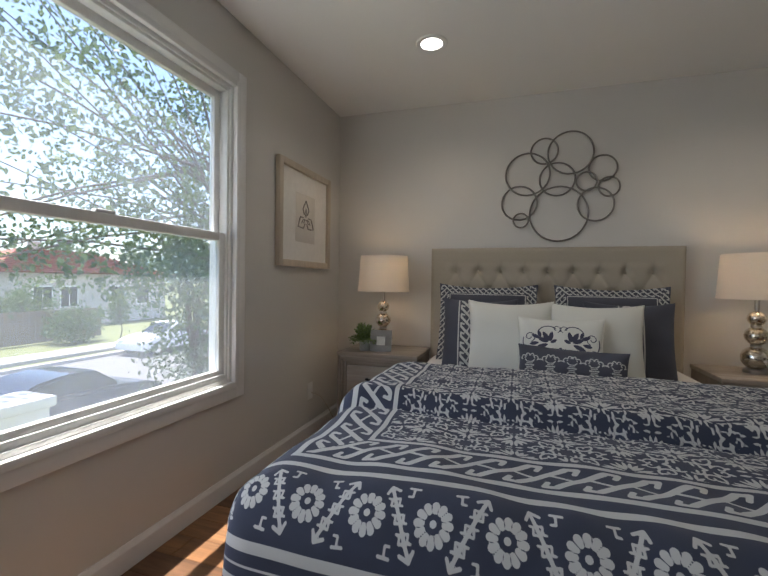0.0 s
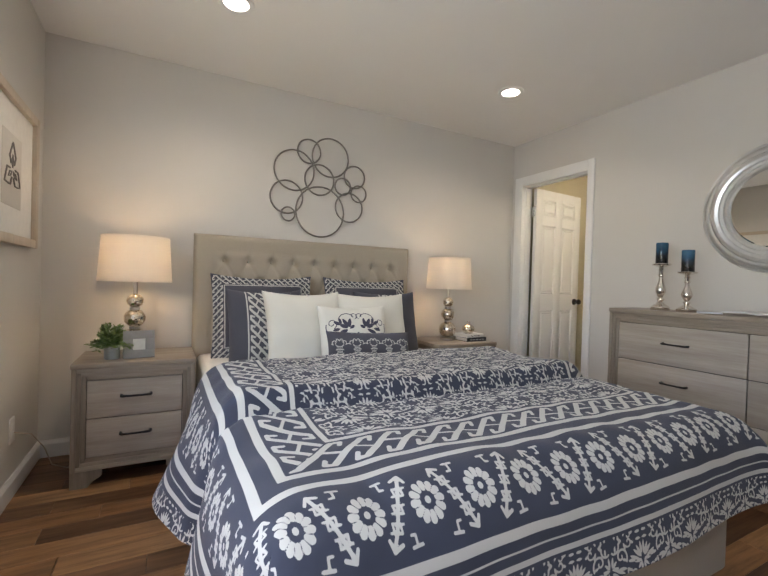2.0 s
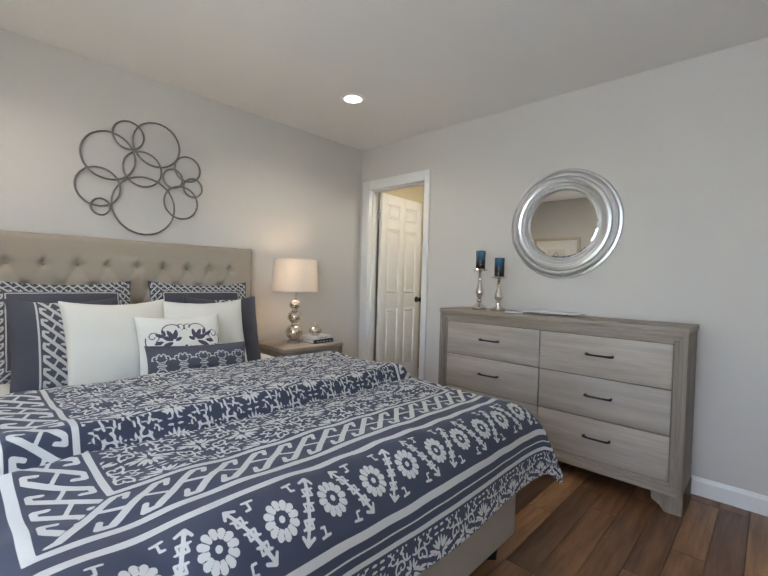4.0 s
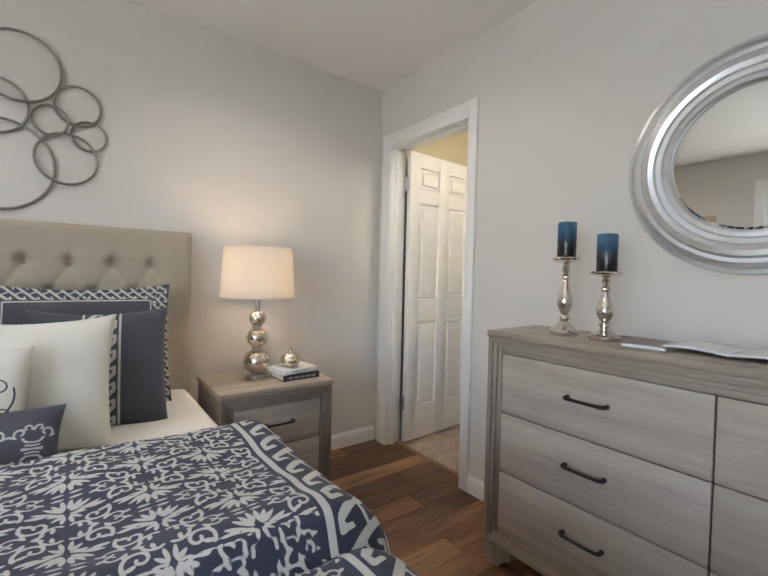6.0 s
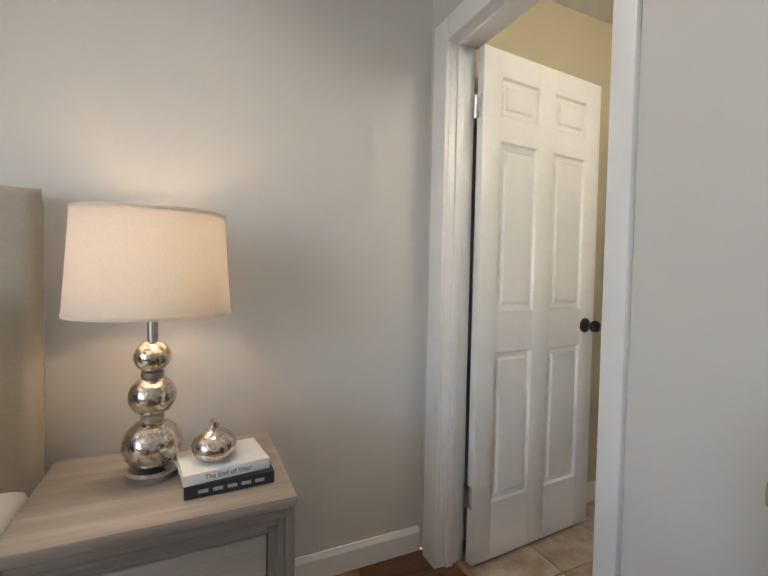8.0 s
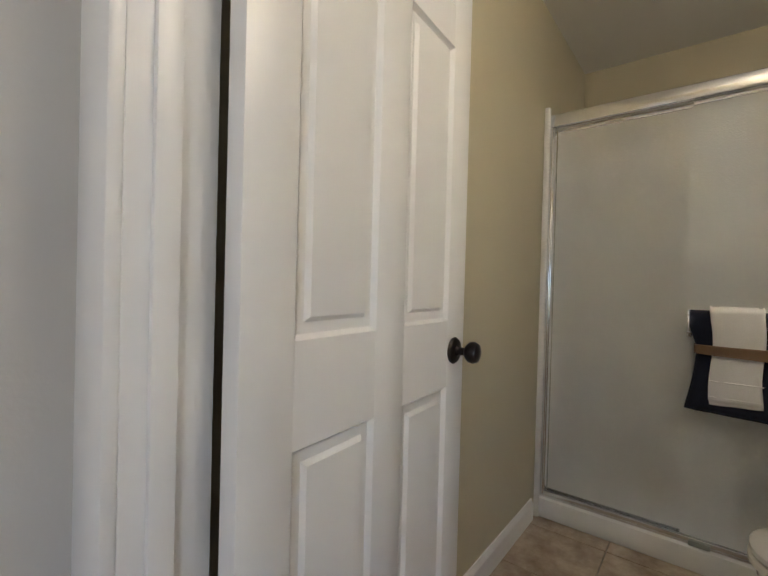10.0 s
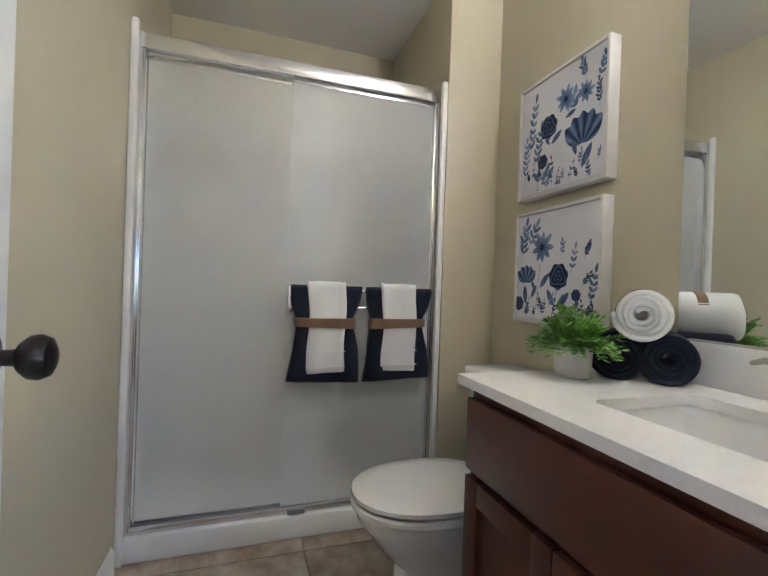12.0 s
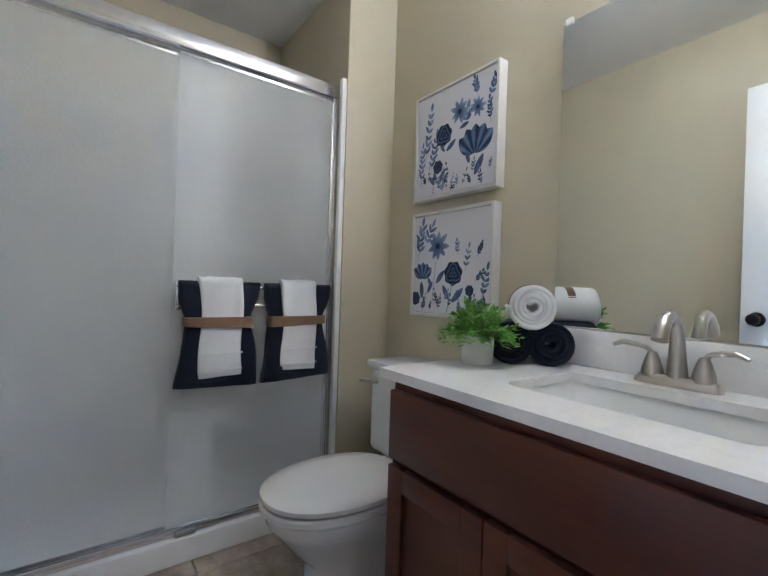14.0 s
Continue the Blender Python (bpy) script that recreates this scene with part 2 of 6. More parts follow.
def lathe(bm, profile, centre, n=28, m=None):
    """Turns (radius, height) pairs about the upright axis at centre."""
    rings = []
    for r, z in profile:
        rings.append([bm.verts.new((max(r, 1e-5) * math.cos(2 * math.pi * k / n), max(r, 1e-5) * math.sin(2 * math.pi * k / n), z)) for k in range(n)])
    for p, q in zip(rings, rings[1:]):
        for k in range(n):
            bm.faces.new((p[k], p[(k + 1) % n], q[(k + 1) % n], q[k]))
    vs = [v for ring in rings for v in ring]
    bmesh.ops.remove_doubles(bm, verts=vs, dist=2e-5)
    vs = [v for v in vs if v.is_valid]
    bmesh.ops.transform(bm, matrix=Matrix.Translation(centre) @ (m or Matrix()), verts=vs)
    return bm


def tube(bm, points, r, n=8, closed=False):
    """A round bar along points; r may be a list."""
    pts = [Vector(p) for p in points]
    rr = r if isinstance(r, (list, tuple)) else [r] * len(pts)
    rings, up = [], None
    for i, p in enumerate(pts):
        a = pts[i - 1] if i or closed else p
        b = pts[(i + 1) % len(pts)] if i + 1 < len(pts) or closed else p
        d = (b - a).normalized()
        if up is None:
            up = d.orthogonal().normalized()
        up = (up - d * up.dot(d)).normalized()
        side = d.cross(up)
        rings.append([bm.verts.new(p + rr[i] * (math.cos(2 * math.pi * k / n) * up + math.sin(2 * math.pi * k / n) * side)) for k in range(n)])
    pairs = list(zip(rings, rings[1:]))
    if closed:
        pairs.append((rings[-1], rings[0]))
    for p, q in pairs:
        for k in range(n):
            bm.faces.new((p[k], p[(k + 1) % n], q[(k + 1) % n], q[k]))
    if not closed:
        bm.faces.new(rings[0][::-1])
        bm.faces.new(rings[-1])
    return bm


def extrude(bm, outline, a, b, axis):
    """A closed outline (two coordinates) pushed from a to b along the axis that is left over."""
    def at(p, d):
        c = list(p)
        c.insert(axis, d)
        return bm.verts.new(c)
    lo, hi = [at(p, a) for p in outline], [at(p, b) for p in outline]
    made = [bm.faces.new(lo[::-1]), bm.faces.new(hi)]
    for i in range(len(lo)):
        j = (i + 1) % len(lo)
        made.append(bm.faces.new((lo[i], lo[j], hi[j], hi[i])))
    bmesh.ops.recalc_face_normals(bm, faces=made)
    return bm


def sheet(name, xyz, mat, ink=None, parent=None, base=(0, 0, 0), solid=0.0, extra=None):
    """A grid of points (rows, columns, 3) as a mesh, with its print as an attribute."""
    h, w = xyz.shape[:2]
    idx = np.arange(h * w).reshape(h, w)
    quads = np.stack([idx[:-1, :-1], idx[:-1, 1:], idx[1:, 1:], idx[1:, :-1]], -1).reshape(-1, 4)
    co = xyz.reshape(-1, 3) - np.array(base)
    me = bpy.data.meshes.new(name)
    me.from_pydata(co.tolist(), [], quads.tolist())
    for key, values in ([("ink", ink)] if ink is not None else []) + list((extra or {}).items()):
        a = me.attributes.new(key, "FLOAT", "POINT")
        a.data.foreach_set("value", np.ascontiguousarray(values, dtype=np.float32).ravel())
    me.materials.append(mat)
    me.shade_smooth()
    ob = new(name, me)
    ob.location = base
    if parent:
        ob.parent = parent
        ob.location = Vector(base) - place_of(parent)
    if solid:
        s = ob.modifiers.new("thickness", "SOLIDIFY")
        s.thickness, s.offset = solid, -1
    return ob

# ---- structure ----
W, BACK, H = 3.675, -4.35, 2.485      # bedroom width, back wall, ceiling height
WX = W + 0.11                         # bathroom side of the wall with the door
DOOR_A, DOOR_B, DOOR_H = -0.14, -0.835, 2.058
BL, BR, BE, BH = -0.02, -1.525, 6.3, 2.46   # bathroom: two side walls, shower's end, height
XW = -0.025                           # face of the wall with the window
WY0, WY1, WZ0, WZ1 = -3.52, -1.355, 0.585, 2.125   # window opening; its unseen far end is widened to hold the fill lamp

setting("wall_north", boxes(((-0.16, 0, 0), (W, 0.14, H))), WALL, "warm grey painted wall behind the bed", "wall")
setting("wall_west", boxes(((-0.16, WY1, 0), (XW, 0, H)), ((-0.16, BACK, 0), (XW, WY0, H)), ((-0.16, WY0, 0), (XW, WY1, WZ0)), ((-0.16, WY0, WZ1), (XW, WY1, H))), WALL, "warm grey painted wall with a wide window", "wall")
setting("wall_south", boxes(((-0.16, BACK - 0.14, 0), (WX, BACK, H))), WALL, "plain warm grey painted wall", "wall")
setting("wall_east", boxes(((W, DOOR_A + 0.02, 0), (WX, 0.14, H)), ((W, BACK, 0), (WX, DOOR_B - 0.02, H)), ((W, DOOR_B - 0.02, DOOR_H + 0.02), (WX, DOOR_A + 0.02, H))), WALL, "warm grey painted wall with a bathroom doorway", "wall")
setting("ceiling", boxes(((-0.16, BACK - 0.14, H), (W + 0.05, 0.14, H + 0.15))), CEIL, "flat white painted ceiling", "ceiling")
floor = setting("floor", boxes(((-0.16, BACK, -0.12), (WX - 0.004, 0, -0.012))), plain("subfloor", (0.05, 0.03, 0.02), 0.8), "dark walnut plank floor with mixed tones", "floor")

# bathroom shell
setting("wall_bath_north", boxes(((WX + 0.001, BL, 0), (BE, 0.14, BH))), KHAKI, "khaki painted bathroom wall behind the door", "wall")
setting("wall_bath_south", boxes(((WX + 0.001, BR - 0.12, 0), (5.5, BR, BH))), KHAKI, "khaki painted bathroom wall with mirror and pictures", "wall")
setting("wall_bath_stub", boxes(((5.5, BR - 0.12, 0), (BE, -1.265, BH)), bevel=0.006), KHAKI, "khaki wall end beside the shower", "wall")
setting("wall_bath_east", boxes(((BE, BR - 0.12, 0), (BE + 0.12, 0.14, BH))), KHAKI, "khaki painted wall at the shower's end", "wall")
setting("wall_bath_west", boxes(((WX - 0.006, BR, 0), (WX + 0.004, DOOR_B - 0.08, BH)), ((WX - 0.006, DOOR_B - 0.08, DOOR_H + 0.08), (WX + 0.004, BL, BH))), KHAKI, "khaki painted wall round the bathroom doorway", "wall")
setting("ceiling_bath", boxes(((W + 0.05, BR - 0.12, BH), (BE + 0.12, 0.14, BH + 0.12))), CEIL, "white painted bathroom ceiling", "ceiling")
floor_bath = setting("floor_bath", boxes(((WX - 0.003, BR, -0.12), (BE, BL, -0.012))), plain("grout", (0.36, 0.31, 0.25), 0.8), "beige stone tile bathroom floor", "floor")


def base_profile(h=0.10, t=0.014):
    return [(0, 0), (t, 0), (t, h - 0.022), (t - 0.003, h - 0.014), (t - 0.007, h - 0.008), (t - 0.009, h), (0, h)]


def skirting(name, a, b, label="white painted baseboard"):
    """A baseboard from a to b, its back on the wall, the room to the left of the way."""
    a, b = Vector((*a, 0)), Vector((*b, 0))
    d = (b - a).normalized()
    n = Vector((-d.y, d.x, 0))
    bm = bmesh.new()
    lo, hi = [[bm.verts.new(p + n * q + Vector((0, 0, z))) for q, z in base_profile()] for p in (a, b)]
    for i in range(len(lo)):
        j = (i + 1) % len(lo)
        bm.faces.new((lo[i], lo[j], hi[j], hi[i]))
    bm.faces.new(lo[::-1])
    bm.faces.new(hi)
    bmesh.ops.recalc_face_normals(bm, faces=bm.faces)
    return setting(name, bm, TRIM, label, "baseboard", 20)


skirting("baseboard_north", (W - 0.015, 0), (XW + 0.014, 0))
skirting("baseboard_west", (XW, 0), (XW, BACK))
skirting("baseboard_south", (XW + 0.014, BACK), (W - 0.014, BACK))
skirting("baseboard_east", (W, BACK), (W, -0.895))
skirting("baseboard_bath_north", (5.5, BL), (WX + 0.02, BL), "white painted bathroom baseboard")

# door casing and jamb
casing = setting("trim_door", boxes(
    ((W - 0.018, -0.895, 0), (W + 0.001, DOOR_B, 2.149)), ((W - 0.018, DOOR_A, 0), (W + 0.001, -0.045, 2.149)),
    ((W - 0.018, DOOR_B, DOOR_H), (W + 0.001, DOOR_A, 2.149)), bevel=0.004), TRIM, "white painted door casing", "door casing", 30)
bm = boxes(((W, DOOR_A, 0), (WX + 0.006, DOOR_A + 0.022, DOOR_H + 0.022)), ((W, DOOR_B - 0.022, 0), (WX + 0.006, DOOR_B, DOOR_H + 0.022)),
           ((W, DOOR_B, DOOR_H), (WX + 0.006, DOOR_A, DOOR_H + 0.022)),
           ((W + 0.03, DOOR_A - 0.011, 0), (W + 0.062, DOOR_A, DOOR_H)), ((W + 0.03, DOOR_B, 0), (W + 0.062, DOOR_B + 0.011, DOOR_H)),
           ((W + 0.03, DOOR_B + 0.011, DOOR_H - 0.011), (W + 0.062, DOOR_A - 0.011, DOOR_H)), bevel=0.002)
setting("trim_jamb", bm, TRIM, "white painted door jamb with a stop", "door jamb", 30)
bm = boxes(((WX + 0.004, DOOR_B - 0.06, 0), (WX + 0.018, DOOR_B, DOOR_H + 0.06)), ((WX + 0.004, DOOR_B - 0.06, DOOR_H + 0.002), (WX + 0.018, DOOR_A + 0.06, DOOR_H + 0.062)), bevel=0.003)
setting("trim_door_bath", bm, TRIM, "white painted casing on the bathroom side", "door casing", 30)
setting("threshold", extrude(bmesh.new(), [(WX - 0.03, -0.002), (WX - 0.03, 0.003), (WX - 0.024, 0.007), (WX - 0.004, 0.007), (WX + 0.002, 0.003), (WX + 0.002, -0.002)], DOOR_B, DOOR_A, 1), wood("threshold_oak", (0.30, 0.20, 0.12), (0.18, 0.11, 0.06), 1), "brown wooden strip between planks and tiles", "threshold")

# window
win = thing("window_1", (-0.06, (WY0 + WY1) / 2, WZ0), "white double-hung window with a wide painted casing", "window")
win["kind"] = "structure"


def ring_frame(bm, x0, x1, y0, y1, z0, z1, w, wb=None, bevel=0.004):
    wb = w if wb is None else wb
    for a, b in (((x0, y0, z0), (x1, y0 + w, z1)), ((x0, y1 - w, z0), (x1, y1, z1)), ((x0, y0 + w, z0), (x1, y1 - w, z0 + wb)), ((x0, y0 + w, z1 - w), (x1, y1 - w, z1))):
        box(bm, a, b, bevel)
    return bm


bm = ring_frame(bmesh.new(), XW - 0.002, XW + 0.016, WY0 - 0.085, WY1 + 0.085, WZ0 - 0.085, WZ1 + 0.085, 0.06)
ring_frame(bm, XW - 0.002, XW + 0.024, WY0 - 0.028, WY1 + 0.028, WZ0 - 0.028, WZ1 + 0.028, 0.03)
part("casing", bm, TRIM, win)
bm = ring_frame(bmesh.new(), -0.155, XW - 0.002, WY0, WY1, WZ0, WZ1, 0.022, None, 0.003)
ring_frame(bm, -0.10, -0.035, WY0 + 0.02, WY1 - 0.02, WZ0 + 0.02, WZ1 - 0.02, 0.018, 0.03, 0.003)
part("window_frame", bm, VINYL, win)
MEET = 1.342
low = part("lower_sash", ring_frame(bmesh.new(), -0.075, -0.045, WY0 + 0.036, WY1 - 0.036, WZ0 + 0.045, MEET + 0.02, 0.042, 0.03), VINYL, win)
up = part("upper_sash", ring_frame(bmesh.new(), -0.11, -0.08, WY0 + 0.036, WY1 - 0.036, MEET - 0.02, WZ1 - 0.036, 0.042, 0.03), VINYL, win)
for nm, own, x, z0, z1 in (("pane", low, -0.06, WZ0 + 0.07, MEET - 0.018), ("pane", up, -0.095, MEET + 0.005, WZ1 - 0.075)):
    g = part(nm, boxes(((x - 0.002, WY0 + 0.075, z0), (x + 0.002, WY1 - 0.075, z1))), GLASS, own, "clear glass", 0)
    g.visible_shadow = False
part("sash_lock", boxes(((-0.07, -2.08, MEET + 0.02), (-0.045, -2.0, MEET + 0.032)), bevel=0.004), VINYL, win)


# ---- bathroom door ----
def panel_door(width, height, thick):
    """Six-panel leaf from its hinge edge along x, its show face towards -y."""
    d = thing("door_1", (0, 0, 0), "white six-panel bathroom door standing open", "door")
    d["kind"] = "structure"
    st = 0.096
    mid = width / 2
    xs = [(st, mid - 0.05), (mid + 0.05, width - st)]
    zs = [(0.235, 0.848), (1.012, 1.685), (1.785, 1.935)]
    bm = bmesh.new()
    # stiles and rails
    cuts = [0, st, mid - 0.05, mid + 0.05, width - st, width]
    for i in (0, 2, 4):
        box(bm, (cuts[i], 0, 0), (cuts[i + 1], thick, height), 0.0015)
    rails = [(0, 0.235), (0.848, 1.012), (1.685, 1.785), (1.935, height)]
    for x0, x1 in xs:
        for z0, z1 in rails:
            box(bm, (x0 - 0.002, 0.0006, z0), (x1 + 0.002, thick - 0.0006, z1), 0.0)
    part("leaf", bm, TRIM, d)
    for x0, x1 in xs:
        for z0, z1 in zs:
            bm = bmesh.new()
            for side in (0, 1):
                loops = []
                for inset, depth in ((0, 0), (0.008, 0.010), (0.026, 0.010), (0.034, 0.003), (0.04, 0.0025)):
                    y = depth if side == 0 else thick - depth
                    loops.append([bm.verts.new(p) for p in ((x0 + inset, y, z0 + inset), (x1 - inset, y, z0 + inset), (x1 - inset, y, z1 - inset), (x0 + inset, y, z1 - inset))])
                for p, q in zip(loops, loops[1:]):
                    for k in range(4):
                        f = (p[k], p[(k + 1) % 4], q[(k + 1) % 4], q[k])
                        bm.faces.new(f if side == 0 else f[::-1])
                bm.faces.new(loops[-1] if side == 0 else loops[-1][::-1])
            part("door_panel", bm, TRIM, d, "", 20)
    knob = [(0.0, 0.0), (0.033, 0.0), (0.034, 0.004), (0.030, 0.009), (0.014, 0.012), (0.0095, 0.018), (0.010, 0.032), (0.018, 0.037), (0.026, 0.046), (0.0275, 0.056), (0.023, 0.066), (0.012, 0.071), (0, 0.072)]
    for y, a in ((0, 90), (thick, -90)):
        part("door_knob", lathe(bmesh.new(), knob, (width - 0.062, y, 0.935), 28, pose(0, 0, 0, a)), BRONZE, d, "dark bronze round knob")
    for z in (0.27, 1.81):
        bm = rod(bmesh.new(), (-0.008, thick + 0.004, z - 0.045), (-0.008, thick + 0.004, z + 0.045), 0.0065, None, 12)
        box(bm, (-0.0025, 0.006, z - 0.045), (-0.0005, thick + 0.004, z + 0.045))
        part("hinge", bm, ALU, d, "bright steel hinge")
    return d


door = panel_door(0.70, 2.035, 0.035)
door.matrix_basis = pose(3.790, -0.2, 0.014, 0, 0, 3.5)

# ---- print drawing: signed distances in metres ----
def seg_d(x, y, ax, ay, bx, by, w):
    dx, dy = bx - ax, by - ay
    t = np.clip(((x - ax) * dx + (y - ay) * dy) / (dx * dx + dy * dy + 1e-12), 0, 1)
    return np.hypot(x - ax - t * dx, y - ay - t * dy) - w


def line_d(x, y, pts, w):
    d = None
    for (a, b), (c, e) in zip(pts, pts[1:]):
        k = seg_d(x, y, a, b, c, e, w)
        d = k if d is None else np.minimum(d, k)
    return d


def leaf_d(x, y, cx, cy, ang, ln, wd):
    """A pointed leaf from its foot (cx, cy), ang in degrees."""
    c, s = math.cos(radians(ang)), math.sin(radians(ang))
    u, v = (x - cx) * c + (y - cy) * s, -(x - cx) * s + (y - cy) * c
    t = np.clip(u / ln, 0, 1)
    over = u - t * ln
    return np.where(np.abs(over) > 1e-9, np.hypot(over, v), np.abs(v) - wd * np.sin(np.pi * t) ** 0.7)


def spiral(cx, cy, r0, r1, a0, a1, n=12):
    return [(cx + (r0 + (r1 - r0) * i / n) * math.cos(radians(a0 + (a1 - a0) * i / n)), cy + (r0 + (r1 - r0) * i / n) * math.sin(radians(a0 + (a1 - a0) * i / n))) for i in range(n + 1)]


def blossom_d(x, y, r, petals=12):
    rr, th = np.hypot(x, y), np.arctan2(y, x)
    step = 2 * np.pi / petals
    th = (th + step / 2) % step - step / 2
    u, v = rr * np.cos(th), rr * np.sin(th)
    outer = np.hypot((u - r * 0.70) / 1.0, v * 1.35) - r * 0.29
    wedge = np.maximum(np.abs(v) - u * math.tan(step / 2) * 0.84, np.abs(u - r * 0.66) - r * 0.34)
    petal = np.maximum(outer, np.maximum(wedge, -(rr - r * 0.38)))
    return np.minimum(petal, rr - r * 0.17)


def damask_d(x, y, p):
    """Mirrored acanthus scrolls and palmettes on a tile p wide."""
    row = np.floor(y / (p * 0.5))
    x = x + np.where(np.mod(row, 2) == 0, 0, p * 0.5)
    x = np.abs(np.mod(x + p / 2, p) - p / 2) / p
    y = np.abs(np.mod(y + p / 4, p / 2) - p / 4) / p
    # palmette: a square spray of fat leaves
    d = leaf_d(x, y, 0.015, 0.0, 0, 0.10, 0.020)
    for a, ln, cx, cy in ((22, 0.17, 0.05, 0.01), (40, 0.15, 0.03, 0.03), (60, 0.15, 0.02, 0.03), (84, 0.14, 0.015, 0.05), (8, 0.12, 0.12, 0.015)):
        d = np.minimum(d, leaf_d(x, y, cx, cy, a, ln, 0.017))
    # paired scrolls that open into leaves
    d = np.minimum(d, line_d(x, y, spiral(0.345, 0.095, 0.105, 0.045, 215, 20, 12), 0.012))
    d = np.minimum(d, line_d(x, y, spiral(0.345, 0.100, 0.045, 0.018, 20, -200, 8), 0.010))
    d = np.minimum(d, line_d(x, y, spiral(0.45, 0.205, 0.085, 0.055, 165, 300, 8), 0.011))
    d = np.minimum(d, line_d(x, y, spiral(0.215, 0.215, 0.055, 0.016, 330, 20, 10), 0.009))
    for cx, cy, a, ln in ((0.485, 0.02, 100, 0.11), (0.485, 0.01, 140, 0.10), (0.485, 0.0, 180, 0.12), (0.26, 0.045, 20, 0.07), (0.26, 0.15, 65, 0.08), (0.43, 0.15, 95, 0.075), (0.39, 0.215, 150, 0.09), (0.10, 0.215, 180, 0.09), (0.13, 0.19, 25, 0.06)):
        d = np.minimum(d, leaf_d(x, y, cx, cy, a, ln, 0.015))
    return d * p


def hooks_d(s, v, p, h):
    """Slanted bars with hooked ends, tied by thin strokes, in a band 0..h across."""
    best = None
    c = np.mod(s, p)
    y = 1 - v / h
    step = p / h
    for off in (-2 * p, -p, 0, p, 2 * p):
        x = (c + off) / h
        d = seg_d(x, y, 0.0, 0.10, 0.86, 0.90, 0.074)
        d = np.minimum(d, line_d(x, y, [(-0.02, 0.06), (-0.26, 0.06), (-0.18, 0.24)], 0.054))
        d = np.minimum(d, line_d(x, y, [(0.88, 0.94), (1.12, 0.94), (1.04, 0.76)], 0.054))
        d = np.minimum(d, seg_d(x, y, 0.54, 0.60, 0.32 + step, 0.40, 0.042))
        best = d if best is None else np.minimum(best, d)
    return best * h


def branch_d(s, v, h):
    """Angular twig between two blossoms, centred on 0."""
    k = h / 0.16
    x, y = s / k, v / k
    d = seg_d(x, y, -0.032, -0.064, 0.032, 0.064, 0.0042)
    for sx in (1, -1):
        a, b = x * sx, y * sx
        d = np.minimum(d, line_d(a, b, [(0.012, 0.060), (0.033, 0.067), (0.040, 0.048)], 0.0036))
        for t in (-0.62, -0.12, 0.38):
            px, py = 0.032 * t, 0.064 * t
            d = np.minimum(d, line_d(a, b, [(px, py), (px + 0.013, py - 0.002), (px + 0.013, py + 0.013), (px + 0.021, py + 0.013)], 0.0026))
        d = np.minimum(d, line_d(a, b, [(-0.034, 0.066), (-0.010, 0.068)], 0.0030))
        d = np.minimum(d, line_d(a, b, [(-0.021, 0.066), (-0.021, 0.048), (-0.011, 0.048)], 0.0028))
    return d * k


def duvet_print(x, y, half, cx, edge):
    """x across the bed, y towards the foot; the field ends at `half` either side of cx and at `edge`."""
    dx, dy = np.abs(x - cx) - half, y - edge
    d = np.maximum(dx, dy)
    side = dx > dy
    s = np.where(side, y - edge, x - cx)
    out = np.full_like(x, 1.0)
    field = damask_d(x - cx, y, 0.27)
    out = np.where(d < -0.012, field, out)
    for a, b in ((-0.004, 0.012), (0.150, 0.170), (0.208, 0.230), (0.404, 0.424), (0.448, 0.453), (0.474, 0.488)):
        out = np.minimum(out, np.abs(d - (a + b) / 2) - (b - a) / 2)
    band = hooks_d(s, d - 0.020, 0.086, 0.122)
    out = np.minimum(out, np.maximum(band, np.maximum(0.018 - d, d - 0.144)))
    q = 0.140
    m = np.mod(s + q / 2, q) - q / 2
    turn = np.where(np.mod(np.floor(s / q), 2) == 0, 1.0, -1.0)
    mb = (np.mod(s, q) - q / 2) * turn
    fl = np.minimum(blossom_d(m, d - 0.318, 0.0400), branch_d(mb, d - 0.318, 0.150))
    out = np.minimum(out, np.maximum(fl, np.maximum(0.240 - d, d - 0.396)))
    low = damask_d(s + 0.06, d - 0.57, 0.24)
    return np.where(d > 0.496, np.minimum(out, low), out)


def smooth01(a):
    a = np.clip(a, 0, 1)
    return a * a * (3 - 2 * a)


def waves(x, y, seed, size, n=5):
    r = np.random.RandomState(seed)
    z = np.zeros_like(x)
    for _ in range(n):
        a, f, p = r.uniform(0, 2 * np.pi), r.uniform(0.6, 1.6) / size, r.uniform(0, 6.28)
        z += np.sin((x * np.cos(a) + y * np.sin(a)) * f * 2 * np.pi + p)
    return z / n


